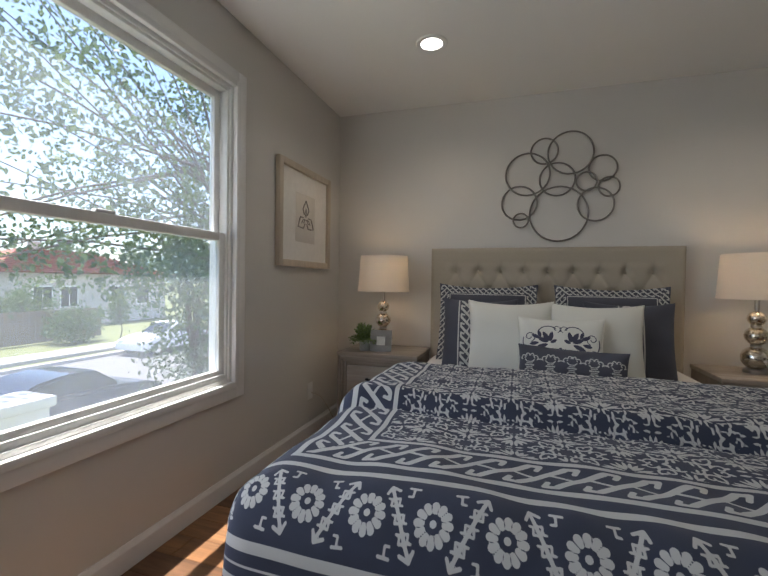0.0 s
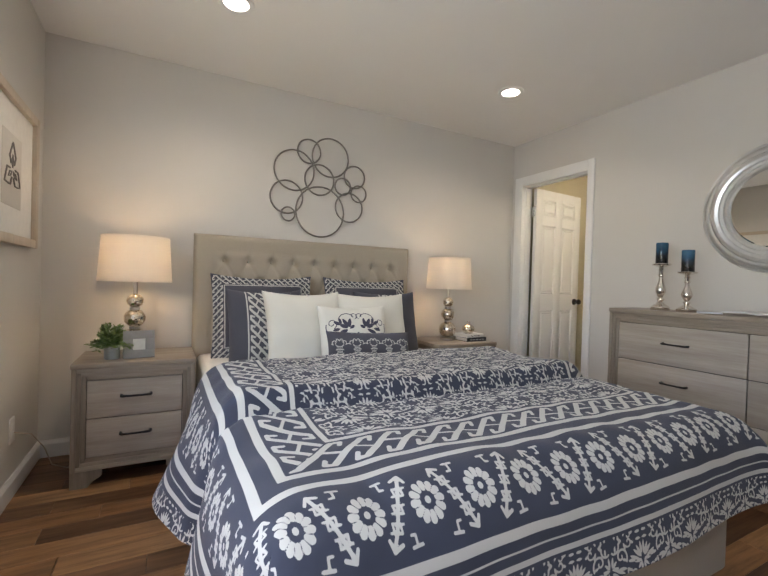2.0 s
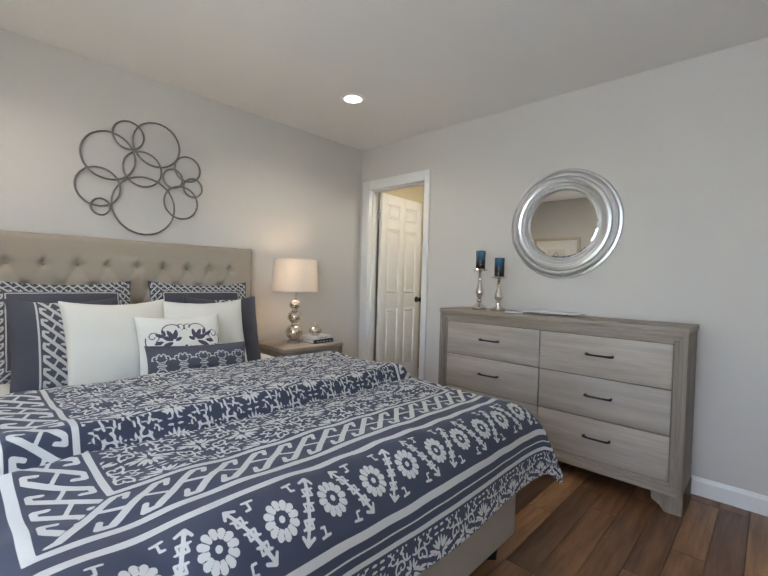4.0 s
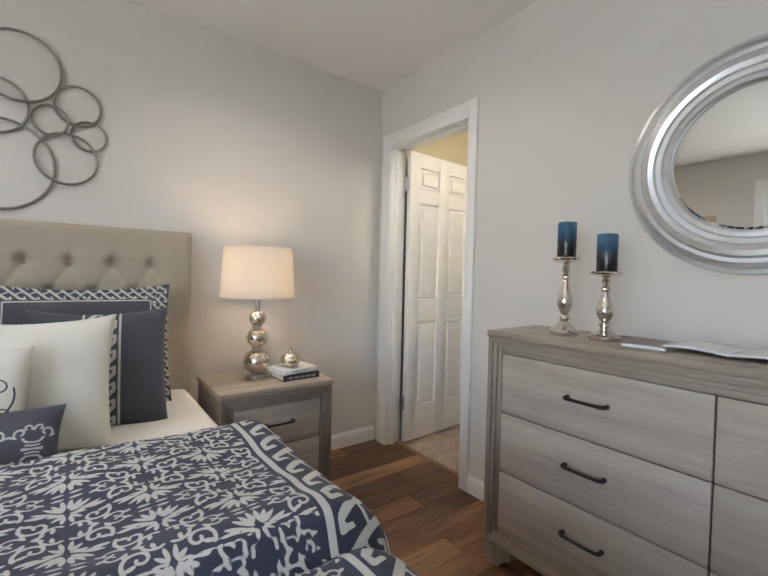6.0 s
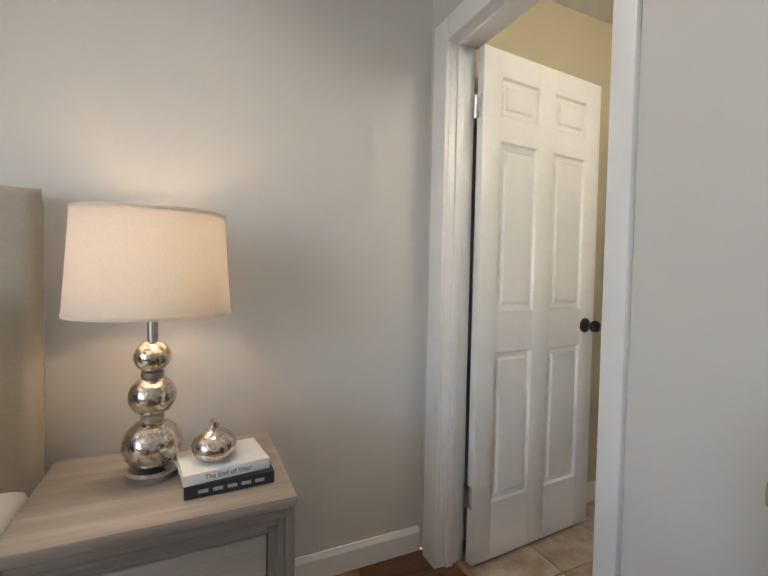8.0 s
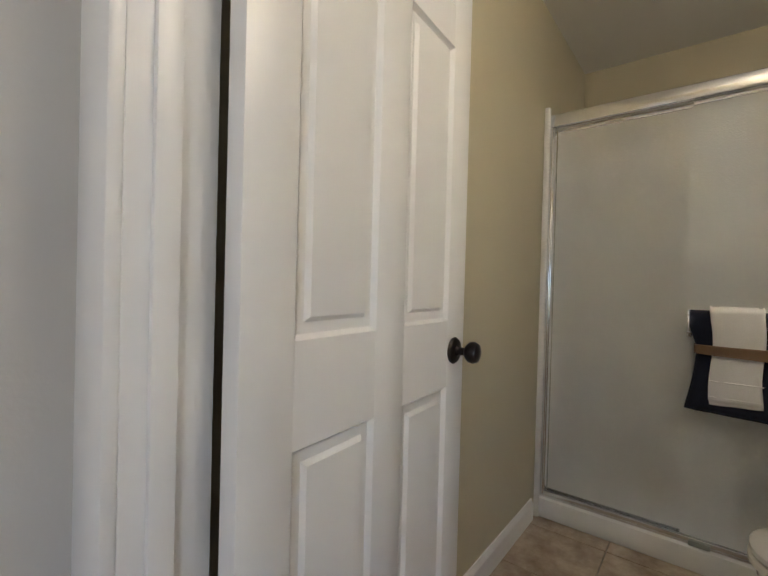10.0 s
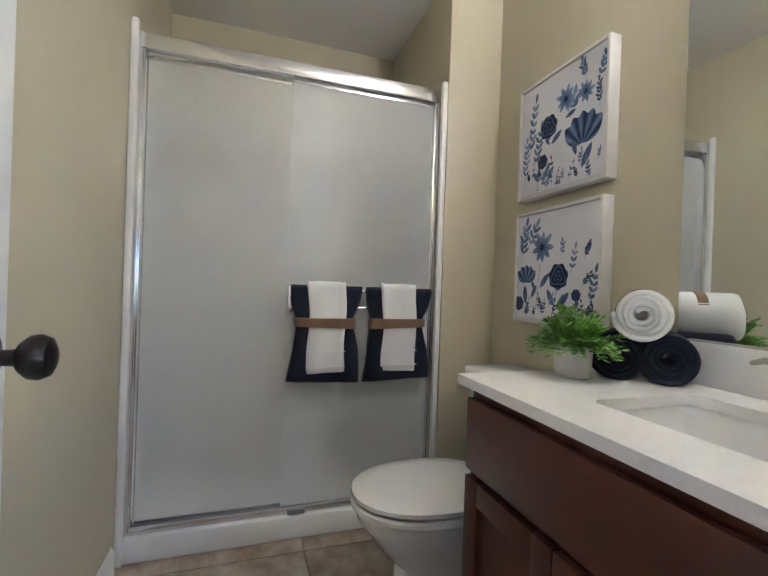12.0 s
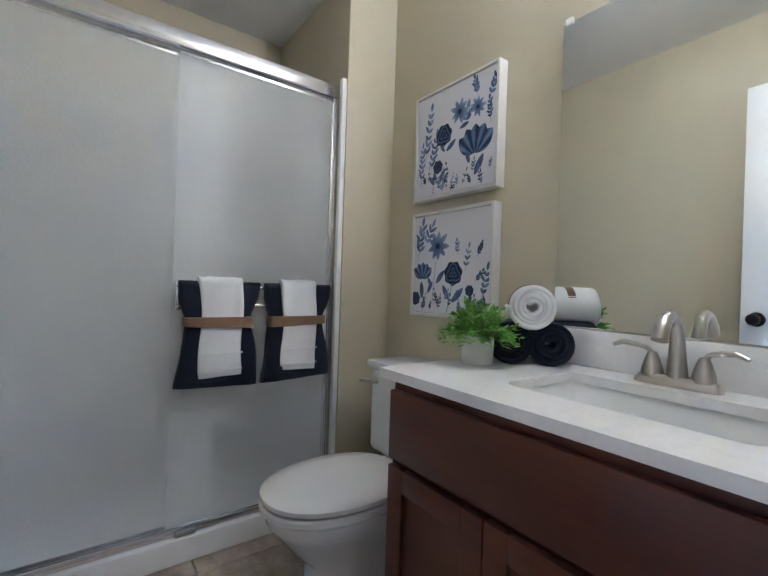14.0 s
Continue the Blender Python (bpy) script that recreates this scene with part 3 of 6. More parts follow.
# ---- bed ----
BX0, BX1, BEDTOP = 0.80, 2.40, 0.595
bed = thing("bed", (1.6, -1.2, 0), "queen bed with a tufted beige linen headboard", "bed")
hx, hz = np.meshgrid(np.linspace(0, 1, 190), np.linspace(0, 1, 130))
X, Z = 0.778 + hx * 1.635, 0.12 + hz * 1.258
dep = np.zeros_like(X)
for r in range(4):
    zz = 1.205 - r * 0.135
    for c in range(9 if r % 2 == 0 else 8):
        xx = 0.965 + c * 0.158 + (0.079 if r % 2 else 0)
        rr = np.hypot(X - xx, Z - zz)
        dep += 0.026 * np.exp(-(rr / 0.026) ** 2) + 0.012 * np.exp(-(rr / 0.06) ** 2)
        up_ = np.clip((Z - zz) / 0.10, 0, 1)
        if r == 0:
            dep += 0.016 * np.exp(-((X - xx) / 0.0065) ** 2) * (Z > zz) * np.clip(1 - (Z - zz) / 0.075, 0, 1)
        for sx in (-1, 1):
            t = np.clip(-(Z - zz) / 0.135, 0, 1)
            on = (Z < zz) & (Z > zz - 0.135) & (r < 3)
            dep += np.where(on, 0.006 * np.exp(-((X - xx - sx * 0.079 * t) / 0.010) ** 2), 0)
edge = np.minimum(np.minimum(X - 0.778, 2.413 - X), 1.378 - Z)
round_ = 0.035 * (1 - np.sqrt(np.clip(1 - (1 - np.clip(edge / 0.035, 0, 1)) ** 2, 0, 1)))
front = -0.128 + np.minimum(dep, 0.045) + round_ - 0.010 * smooth01((edge - 0.1) / 0.05)
hb = sheet("headboard", np.stack([X, front, Z], -1), LINEN, None, bed)
part("headboard_back", boxes(((0.79, -0.095, 0.1), (2.401, -0.012, 1.366)), bevel=0.02), LINEN, bed)
for r in range(2):
    for c in range(9 if r % 2 == 0 else 8):
        bm = bmesh.new()
        bmesh.ops.create_uvsphere(bm, u_segments=10, v_segments=6, radius=0.010, matrix=pose(0.965 + c * 0.158 + (0.079 if r else 0), -0.098, 1.205 - r * 0.135) @ Matrix.Diagonal((1, 0.5, 1, 1)))
        part("button", bm, LINEN, bed)
for nm, a, b in (("side_rail", (0.785, -2.30, 0.10), (0.835, -0.1, 0.36)), ("side_rail", (2.365, -2.30, 0.10), (2.415, -0.1, 0.36)), ("foot_rail", (0.785, -2.365, 0.10), (2.415, -2.30, 0.36))):
    part(nm, boxes((a, b), bevel=0.016), LINEN, bed)
for x in (0.86, 2.34):
    for y in (-2.29, -0.2):
        part("leg", rod(bmesh.new(), (x, y, 0), (x, y, 0.11), 0.026, 0.036, 4), BLACK, bed, "dark block leg")
part("slat_base", boxes(((0.835, -2.3, 0.18), (2.365, -0.1, 0.22))), GREYWOOD_X, bed)

# mattress under a white fitted sheet
n_ = 150
uu, vv = np.meshgrid(np.linspace(-1, 1, 120), np.linspace(-1, 1, n_))


def slab(cx, cy, hx_, hy_, z0, z1, r, seed):
    """A soft-edged slab's top and sides as one sheet."""
    e = np.linspace(-1, 1, 130)
    def line(h):
        flat, arc, drop = h - r, r * np.pi / 2, z1 - z0 - r
        t = e * (flat + arc + drop)
        a = np.abs(t)
        p = np.where(a < flat, a, np.where(a < flat + arc, flat + r * np.sin(np.clip((a - flat) / r, 0, np.pi / 2)), h))
        q = np.where(a < flat, 0, np.where(a < flat + arc, r * (1 - np.cos(np.clip((a - flat) / r, 0, np.pi / 2))), r + a - flat - arc))
        return np.sign(t) * p, q
    px, qx = line(hx_)
    py, qy = line(hy_)
    PX, PY = np.meshgrid(px, py)
    QX, QY = np.meshgrid(qx, qy)
    drop = np.minimum(np.maximum(QX, QY), z1 - z0)
    z = z1 - drop + 0.004 * waves(PX, PY, seed, 0.4) * (drop < 0.01)
    return np.stack([cx + PX, cy + PY, z], -1)


mat_ = sheet("mattress", slab(1.6, -1.2, 0.79, 1.07, 0.22, BEDTOP, 0.045, 3), SHEET)
tagged(mat_, "mattress under a smooth white fitted sheet", "mattress")

# ---- duvet ----
def duvet():
    nx, ny = 700, 480
    s = np.linspace(-1.17, 1.12, nx)          # across the cloth
    t = np.linspace(0, 1.545, ny)              # from the folded head edge to the hem at the foot
    S, T_ = np.meshgrid(s, t)
    cx = 1.605
    top = BEDTOP + 0.058
    # fold: the head end is doubled back and stands thicker
    HEAD, CREASE = -1.095, 0.665
    half = 0.80
    lift = 0.052 * smooth01((CREASE - T_) / 0.035) * smooth01(T_ / 0.05 + 0.25)
    lift += 0.018 * np.exp(-((T_ - CREASE + 0.07) / 0.06) ** 2)
    lift -= 0.014 * np.exp(-((T_ - CREASE - 0.012) / 0.018) ** 2)
    lift += 0.012 * waves(S, T_, 5, 0.42) + 0.005 * waves(S, T_, 8, 0.17)
    # across: over the side and down
    def fall(a, flat, r):
        arc = r * np.pi / 2
        p = np.where(a < flat, a, np.where(a < flat + arc, flat + r * np.sin(np.clip((a - flat) / r, 0, np.pi / 2)), flat + r))
        q = np.where(a < flat, 0, np.where(a < flat + arc, r * (1 - np.cos(np.clip((a - flat) / r, 0, np.pi / 2))), r + a - flat - arc))
        return p, q
    A = np.abs(S)
    r1 = 0.11
    PX, QX = fall(A, half - 0.06, r1)
    FOOT = 2.36 - 1.09
    PY, QY = fall(T_, FOOT - 0.075, 0.12)
    foothang = np.clip(T_ - (FOOT - 0.075) - 0.188, 0, None)
    Q = np.sqrt(QX ** 2 + QY ** 2) * 0.35 + np.maximum(QX, QY) * 0.65
    sg = np.sign(S)
    # skirts lean out and ripple
    flare = np.clip(Q - 0.06, 0, None)
    rip = 0.030 * np.sin(T_ * 9.0 + 0.6 + sg) * np.clip(QX - 0.05, 0, 0.4) / 0.3
    head_flare = np.where(sg < 0, 0.36, 0.20) * np.clip(QX - 0.08, 0, None) * np.exp(-((T_ - 0.42) / 0.26) ** 2)
    PX = PX + 0.13 * np.clip(QX - 0.06, 0, None) + rip + head_flare
    PY = PY + 0.13 * np.clip(QY - 0.06, 0, None) + 0.015 * np.sin(S * 7) * np.clip(QY - 0.05, 0, 0.3) / 0.3
    gap = -0.05 * np.exp(-((T_ - CREASE - 0.02) / 0.05) ** 2) * np.clip(QX - 0.03, 0, 0.25) / 0.2
    PX = PX + gap
    corner = np.where(sg < 0, 0.42, -0.16) * np.minimum(QX, QY)
    PX, PY = PX - corner, PY - corner
    hang = 1 - 0.12 * (sg > 0) * QX / (QX + QY + 0.02)
    # the folded head part hangs lower on the sides, the foot corners are drawn up
    x = cx + sg * PX
    y = HEAD - PY
    z = top - Q * hang + lift * np.exp(-Q / 0.12)
    # head edge rolls down to the mattress
    z -= 0.075 * (1 - smooth01(T_ / 0.06)) * np.exp(-QX / 0.1)
    z = np.maximum(z, 0.10)
    # print
    # the rolled face of the fold takes up cloth of its own
    v = np.where(T_ < CREASE, T_ + 0.05 + 0.07 * smooth01((T_ - CREASE + 0.05) / 0.05), T_)
    ink = duvet_print(S + np.where(T_ < CREASE, 0.012, 0.0), v, 0.660, 0.060, 0.955)
    ob = sheet("duvet", np.stack([x, y, z], -1), PRINT, ink * 1000.0, None, (1.6, -1.7, 0.6), 0.016)
    return tagged(ob, "navy and cream printed duvet folded back at the head", "duvet")


duvet()


# ---- pillows ----
def pillow(name, w, h, thick, m, mat, label, draw=None, flange=0.0, n=70, sag=0.05, seed=1, group=""):
    u, v = np.meshgrid(np.linspace(-1, 1, n), np.linspace(-1, 1, n))
    ex = np.sign(u) * np.abs(u) ** 0.85
    ez = np.sign(v) * np.abs(v) ** 0.85
    fx, fz = 1 - 2 * flange / w, 1 - 2 * flange / h
    bulge = np.sqrt(np.clip(1 - (ex / fx) ** 2, 0, 1) ** 0.8 * np.clip(1 - (ez / fz) ** 2, 0, 1) ** 0.8)
    px = w / 2 * ex * (1 - sag * (1 - ez ** 2))
    pz = h / 2 * ez * (1 - sag * (1 - ex ** 2)) - 0.03 * h * (1 - ex ** 2) * (ez > 0) * ez
    wr = 0.010 * waves(px, pz, seed, 0.23) * bulge + 0.006 * np.sin(np.arctan2(pz, px) * 9 + seed) * bulge * (1 - bulge)
    front = -thick / 2 * bulge - 0.004 + wr
    back = thick / 2 * bulge + 0.004
    a = np.stack([px, front, pz], -1)
    b = np.stack([px, back, pz], -1)[:, ::-1]
    grid = np.concatenate([a, b, a[:, :1]], 1)
    ink = None
    if draw is not None:
        f = draw(px, pz) * 1000
        ink = np.concatenate([f, f[:, ::-1], f[:, :1]], 1)
    ob = sheet(name, grid, mat, ink)
    ob.matrix_basis = m
    return tagged(ob, label, "pillow", group)


def sham_print(w, h):
    def draw(x, z):
        dx, dz = np.abs(x) - w / 2 + 0.085, np.abs(z) - h / 2 + 0.085
        d = np.maximum(dx, dz)
        s = np.where(dx > dz, z, x)
        k = np.maximum(hooks_d(s, d - 0.012, 0.042, 0.062), np.maximum(0.012 - d, d - 0.076))
        return np.minimum(k, np.abs(d - 0.004) - 0.003)
    return draw


def side_print(edge, way):
    def draw(x, z):
        d = (x - edge) * way
        k = np.maximum(hooks_d(z, d - 0.016, 0.060, 0.100), np.maximum(0.014 - d, d - 0.116))
        k = np.minimum(k, np.abs(d - 0.006) - 0.004)
        return np.minimum(k, np.abs(d - 0.124) - 0.004)
    return draw


def crest_print(x, z):
    x = np.abs(x)
    # thin tendrils that end in curls
    d = line_d(x, z, spiral(0.150, 0.052, 0.030, 0.008, 250, -170, 12), 0.0022)
    d = np.minimum(d, line_d(x, z, spiral(0.098, 0.020, 0.088, 0.070, 20, -75, 9), 0.0024))
    d = np.minimum(d, line_d(x, z, spiral(0.160, -0.028, 0.022, 0.007, 120, -220, 10), 0.0022))
    d = np.minimum(d, line_d(x, z, spiral(0.020, 0.098, 0.022, 0.007, 250, -90, 9), 0.0022))
    d = np.minimum(d, line_d(x, z, spiral(0.070, 0.060, 0.060, 0.045, 140, 30, 8), 0.0026))
    # acanthus leaves
    for cx, cz, a, ln, wd in ((0.050, 0.030, 100, 0.055, 0.011), (0.055, 0.030, 60, 0.060, 0.012), (0.058, 0.026, 22, 0.055, 0.012), (0.095, 0.050, 70, 0.040, 0.009), (0.100, 0.045, 25, 0.045, 0.010), (0.105, 0.020, -12, 0.045, 0.010), (0.060, 0.015, -25, 0.065, 0.012), (0.048, 0.022, 150, 0.036, 0.009)):
        d = np.minimum(d, leaf_d(x, z, cx, cz, a, ln, wd))
    # fan at the foot
    for a, ln in ((90, 0.060), (68, 0.058), (46, 0.054), (22, 0.046)):
        d = np.minimum(d, leaf_d(x, z, 0.003, -0.062, a, ln, 0.009))
    d = np.minimum(d, leaf_d(x, z, 0.045, -0.042, 15, 0.055, 0.010))
    return np.minimum(d, leaf_d(x, z, 0.0, -0.072, -90, 0.04, 0.012))


def lumbar_print(x, z):
    p = 0.096
    c = np.abs(np.mod(x + p / 2, p) - p / 2)
    y = np.abs(z + 0.006)
    d = line_d(c, y, spiral(0.048, 0.002, 0.034, 0.030, 10, 118, 9), 0.0026)
    d = np.minimum(d, line_d(c, y, spiral(0.026, 0.040, 0.013, 0.005, -30, 240, 8), 0.0024))
    d = np.minimum(d, line_d(c, y, spiral(0.012, 0.052, 0.010, 0.004, 200, -60, 7), 0.0022))
    for yy, w in ((0.0, 0.020), (0.008, 0.014), (0.016, 0.010)):
        d = np.minimum(d, seg_d(c, y, 0.0, yy, w, yy + 0.002, 0.0020))
    d = np.minimum(d, leaf_d(c, y, 0.010, 0.014, 50, 0.022, 0.003))
    return np.maximum(d, np.maximum(y - 0.066, np.abs(x) - 0.235))


def lean(x, y, z, tilt=14, turn=0, roll=0):
    return pose(x, y, z) @ pose(0, 0, 0, 0, 0, turn) @ pose(0, 0, 0, -tilt) @ pose(0, 0, 0, 0, roll)


pillow("euro_sham", 0.66, 0.56, 0.13, lean(1.20, -0.30, 0.845, 14), PRINTDARK, "charcoal euro pillow with a keyed cream border", sham_print(0.66, 0.56), 0.045, 110, 0.05, 1, "euro pillows")
pillow("euro_sham", 0.66, 0.56, 0.13, lean(1.955, -0.30, 0.845, 14, -2), PRINTDARK, "charcoal euro pillow with a keyed cream border", sham_print(0.66, 0.56), 0.045, 110, 0.05, 2, "euro pillows")
pillow("square_pillow", 0.47, 0.47, 0.16, lean(1.175, -0.50, 0.80, 17, 4), PRINTDARK, "charcoal pillow with a keyed cream stripe, behind a cream one", side_print(-0.135, 1), 0, 90, 0.06, 3, "striped pillows")
pillow("square_pillow", 0.47, 0.47, 0.16, lean(2.005, -0.50, 0.80, 17, -6), PRINTDARK, "charcoal pillow with a keyed cream stripe, behind a cream one", side_print(0.075, -1), 0, 90, 0.06, 4, "striped pillows")
pillow("cream_pillow", 0.49, 0.46, 0.17, lean(1.365, -0.68, 0.805, 20, 5), CREAMCLOTH, "plain cream cotton pillow leaning on the others", None, 0, 70, 0.07, 5, "cream pillows")
pillow("cream_pillow", 0.49, 0.46, 0.17, lean(1.80, -0.68, 0.80, 20, -6), CREAMCLOTH, "plain cream cotton pillow partly hidden", None, 0, 70, 0.07, 6, "cream pillows")
pillow("print_pillow", 0.43, 0.36, 0.14, lean(1.615, -0.83, 0.775, 22, -3), PRINTLIGHT, "cream pillow with a charcoal scroll crest", crest_print, 0, 110, 0.06, 7)
pillow("lumbar_pillow", 0.51, 0.21, 0.11, lean(1.655, -0.965, 0.705, 20, -3, 2), PRINTDARK, "charcoal lumbar pillow with a cream scroll band", lumbar_print, 0, 120, 0.05, 8)


# ---- drawer furniture ----
def handle(bm, a, b, out):
    """A bar pull from a to b standing off by the vector out."""
    a, b, o = Vector(a), Vector(b), Vector(out)
    d = (b - a)
    pts = [a, a + o * 0.75, a + d * 0.06 + o, a + d * 0.3 + o * 1.08, a + d * 0.7 + o * 1.08, b - d * 0.06 + o, b + o * 0.75, b]
    tube(bm, pts, [0.008, 0.007, 0.0065, 0.0055, 0.0055, 0.0065, 0.007, 0.008], 10)
    return bm


def case_frame(t, x0, x1, z0, z1, y, w, mats):
    """Stepped moulding round a front that faces -y."""
    steps = ((0.0, 0.022, 0.0), (0.022, 0.040, 0.007), (0.040, w, 0.014))
    for nm, kind in (("side_moulding", 0), ("side_moulding", 1), ("top_moulding", 2), ("bottom_moulding", 3)):
        bm = bmesh.new()
        for a, b, d in steps:
            if kind == 0:
                box(bm, (x0 + a, y + d, z0 + a), (x0 + b, y + 0.05, z1 - a), 0.0025)
            elif kind == 1:
                box(bm, (x1 - b, y + d, z0 + a), (x1 - a, y + 0.05, z1 - a), 0.0025)
            elif kind == 2:
                box(bm, (x0 + b, y + d + 0.0008, z1 - b), (x1 - b, y + 0.05, z1 - a), 0.0025)
            else:
                box(bm, (x0 + b, y + d + 0.0008, z0 + a), (x1 - b, y + 0.05, z0 + b), 0.0025)
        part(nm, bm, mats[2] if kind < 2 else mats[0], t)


def bracket(bm, x0, way, y, h):
    """A shaped bracket foot whose outer edge is at x0."""
    o = [(0, 0), (0.075, 0), (0.082, 0.010), (0.098, 0.030), (0.125, 0.045), (0.135, 0.055), (0.135, h), (0, h)]
    pts = [(x0 + way * a, b) for a, b in o]
    return extrude(bm, pts, y, y + 0.035, 1)


def case(name, w, d, h, foot, cols, rows, label, category, group, mats, gap=0.005):
    """A chest whose front faces -y, with its base's front left corner at 0."""
    t = thing(name, (0, 0, 0), label, category, group)
    fw = 0.062
    bm = boxes(((0.004, 0.03, foot), (w - 0.004, d, h - 0.028)), bevel=0.004)
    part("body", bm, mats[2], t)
    bm = boxes(((-0.004, -0.006, h - 0.028), (w + 0.004, d, h)), bevel=0.005)
    part("top", bm, mats[0], t)
    case_frame(t, 0, w, foot, h - 0.028, 0.0, fw, mats)
    for x0, way in ((0, 1), (w, -1)):
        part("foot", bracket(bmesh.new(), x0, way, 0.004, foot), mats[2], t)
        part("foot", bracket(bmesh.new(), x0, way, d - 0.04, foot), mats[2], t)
    x0, x1, z0, z1 = fw, w - fw, foot + fw, h - 0.028 - fw
    part("drawer_backing", boxes(((x0 - 0.002, 0.026, z0 - 0.002), (x1 + 0.002, 0.04, z1 + 0.002))), BLACK, t)
    cw, rh = (x1 - x0) / cols, (z1 - z0) / rows
    for c in range(cols):
        for r in range(rows):
            a = (x0 + c * cw + gap / 2, 0.012, z0 + r * rh + gap / 2)
            b = (x0 + (c + 1) * cw - gap / 2, 0.03, z0 + (r + 1) * rh - gap / 2)
            dr = part("drawer_front", boxes((a, b), bevel=0.0025), mats[1], t)
            mx, mz = (a[0] + b[0]) / 2, (a[2] + b[2]) / 2 + 0.012
            part("handle", handle(bmesh.new(), (mx - 0.068, 0.013, mz), (mx + 0.068, 0.013, mz), (0, -0.028, 0)), BLACK, dr, "black iron bar pull")
    return t


GX = (GREYWOOD_X, DRAWER_X, GREYWOOD_Z)
ns = case("nightstand", 0.565, 0.43, 0.635, 0.085, 1, 2, "weathered grey oak two-drawer nightstand beside the bed", "nightstand", "nightstands", GX)
ns.matrix_basis = pose(0.213, -0.535, 0)
copy_thing(ns, pose(2.445, -0.535, 0))
dresser = case("dresser", 1.53, 0.355, 0.965, 0.09, 2, 3, "weathered grey oak six-drawer dresser against the wall", "dresser", "", GX)
dresser.matrix_basis = pose(3.315, -1.295, 0, 0, 0, -90)


# ---- table lamps ----
def table_lamp():
    t = thing("table_lamp", (0, 0, 0), "mercury glass ball lamp with a linen drum shade, lit", "lamp", "bedside lamps")
    part("foot", lathe(bmesh.new(), [(0, 0), (0.058, 0), (0.058, 0.016), (0.05, 0.022), (0, 0.022)], (0, 0, 0)), NICKEL, t)
    for z, r in ((0.084, 0.070), (0.208, 0.056), (0.308, 0.044)):
        prof = [(r * math.sin(math.pi * k / 16), z - r * 0.95 * math.cos(math.pi * k / 16)) for k in range(17)]
        part("glass_ball", lathe(bmesh.new(), prof, (0, 0, 0), 32), MERCURY, t, "silvered mercury glass ball")
    for z in (0.152, 0.263):
        part("collar", lathe(bmesh.new(), [(0.022, z - 0.008), (0.027, z - 0.005), (0.027, z + 0.005), (0.022, z + 0.008)], (0, 0, 0)), NICKEL, t)
    part("stem", rod(rod(bmesh.new(), (0, 0, 0.345), (0, 0, 0.42), 0.012), (0, 0, 0.42), (0, 0, 0.50), 0.015), NICKEL, t)
    bm = bmesh.new()
    rings = [lathe(bm, [(0.187, 0.418), (0.170, 0.672), (0.1675, 0.672), (0.1845, 0.418), (0.187, 0.418)], (0, 0, 0), 48)]
    sh = part("shade", bm, SHADE, t, "oatmeal linen drum shade")
    for z, r in ((0.421, 0.187), (0.669, 0.1705)):
        part("rim", lathe(bmesh.new(), [(r - 0.004, z - 0.004), (r + 0.0012, z - 0.004), (r + 0.0012, z + 0.004), (r - 0.004, z + 0.004)], (0, 0, 0), 48), SHADE, sh)
    part("spider", tube(tube(bmesh.new(), [(-0.168, 0, 0.65), (0.168, 0, 0.65)], 0.002, 6), [(0, -0.168, 0.65), (0, 0.168, 0.65)], 0.002, 6), NICKEL, t)
    prof = [(0, 0.0), (0.013, 0.004), (0.016, 0.03), (0.03, 0.062), (0.028, 0.085), (0.012, 0.104), (0, 0.107)]
    part("bulb", lathe(bmesh.new(), prof, (0, 0, 0.50), 16), BULB, t)
    return t


def shade_mat():
    m = Mat("lamp_shade_linen", 0.9, 0, 0.1)
    n = m.noise(500, m.coords((1, 1, 0.3)), 2)
    col = m.mix(n, (0.74, 0.69, 0.62), (0.86, 0.82, 0.76))
    tr = m.node("BsdfTranslucent")
    socket(m.t, tr, col, 0)
    df = m.node("BsdfDiffuse")
    socket(m.t, df, col, 0)
    mx = m.node("MixShader")
    mx.inputs[0].default_value = 0.38
    m.t.links.new(df.outputs[0], mx.inputs[1])
    m.t.links.new(tr.outputs[0], mx.inputs[2])
    m.t.links.new(mx.outputs[0], m.t.nodes["Material Output"].inputs[0])
    return m.m


def mercury():
    m = Mat("mercury_glass", 0.1, 1.0)
    n = m.noise(60, m.coords(), 6, 0.7)
    return m.colour(m.ramp(n, [(0.35, (0.42, 0.34, 0.25)), (0.55, (0.82, 0.76, 0.67))])).rough(m.ramp(n, [(0.35, (0.35,) * 3), (0.6, (0.07,) * 3)])).m


SHADE, MERCURY = shade_mat(), mercury()
tl = table_lamp()
tl.matrix_basis = pose(0.468, -0.30, 0.636)
copy_thing(tl, pose(2.692, -0.30, 0.636))
for x in (0.468, 2.692):
    lamp("bulb_light", "POINT", pose(x, -0.30, 0.636 + 0.56), LAMP_WATTS, (1.0, 0.74, 0.50), size=0.03)


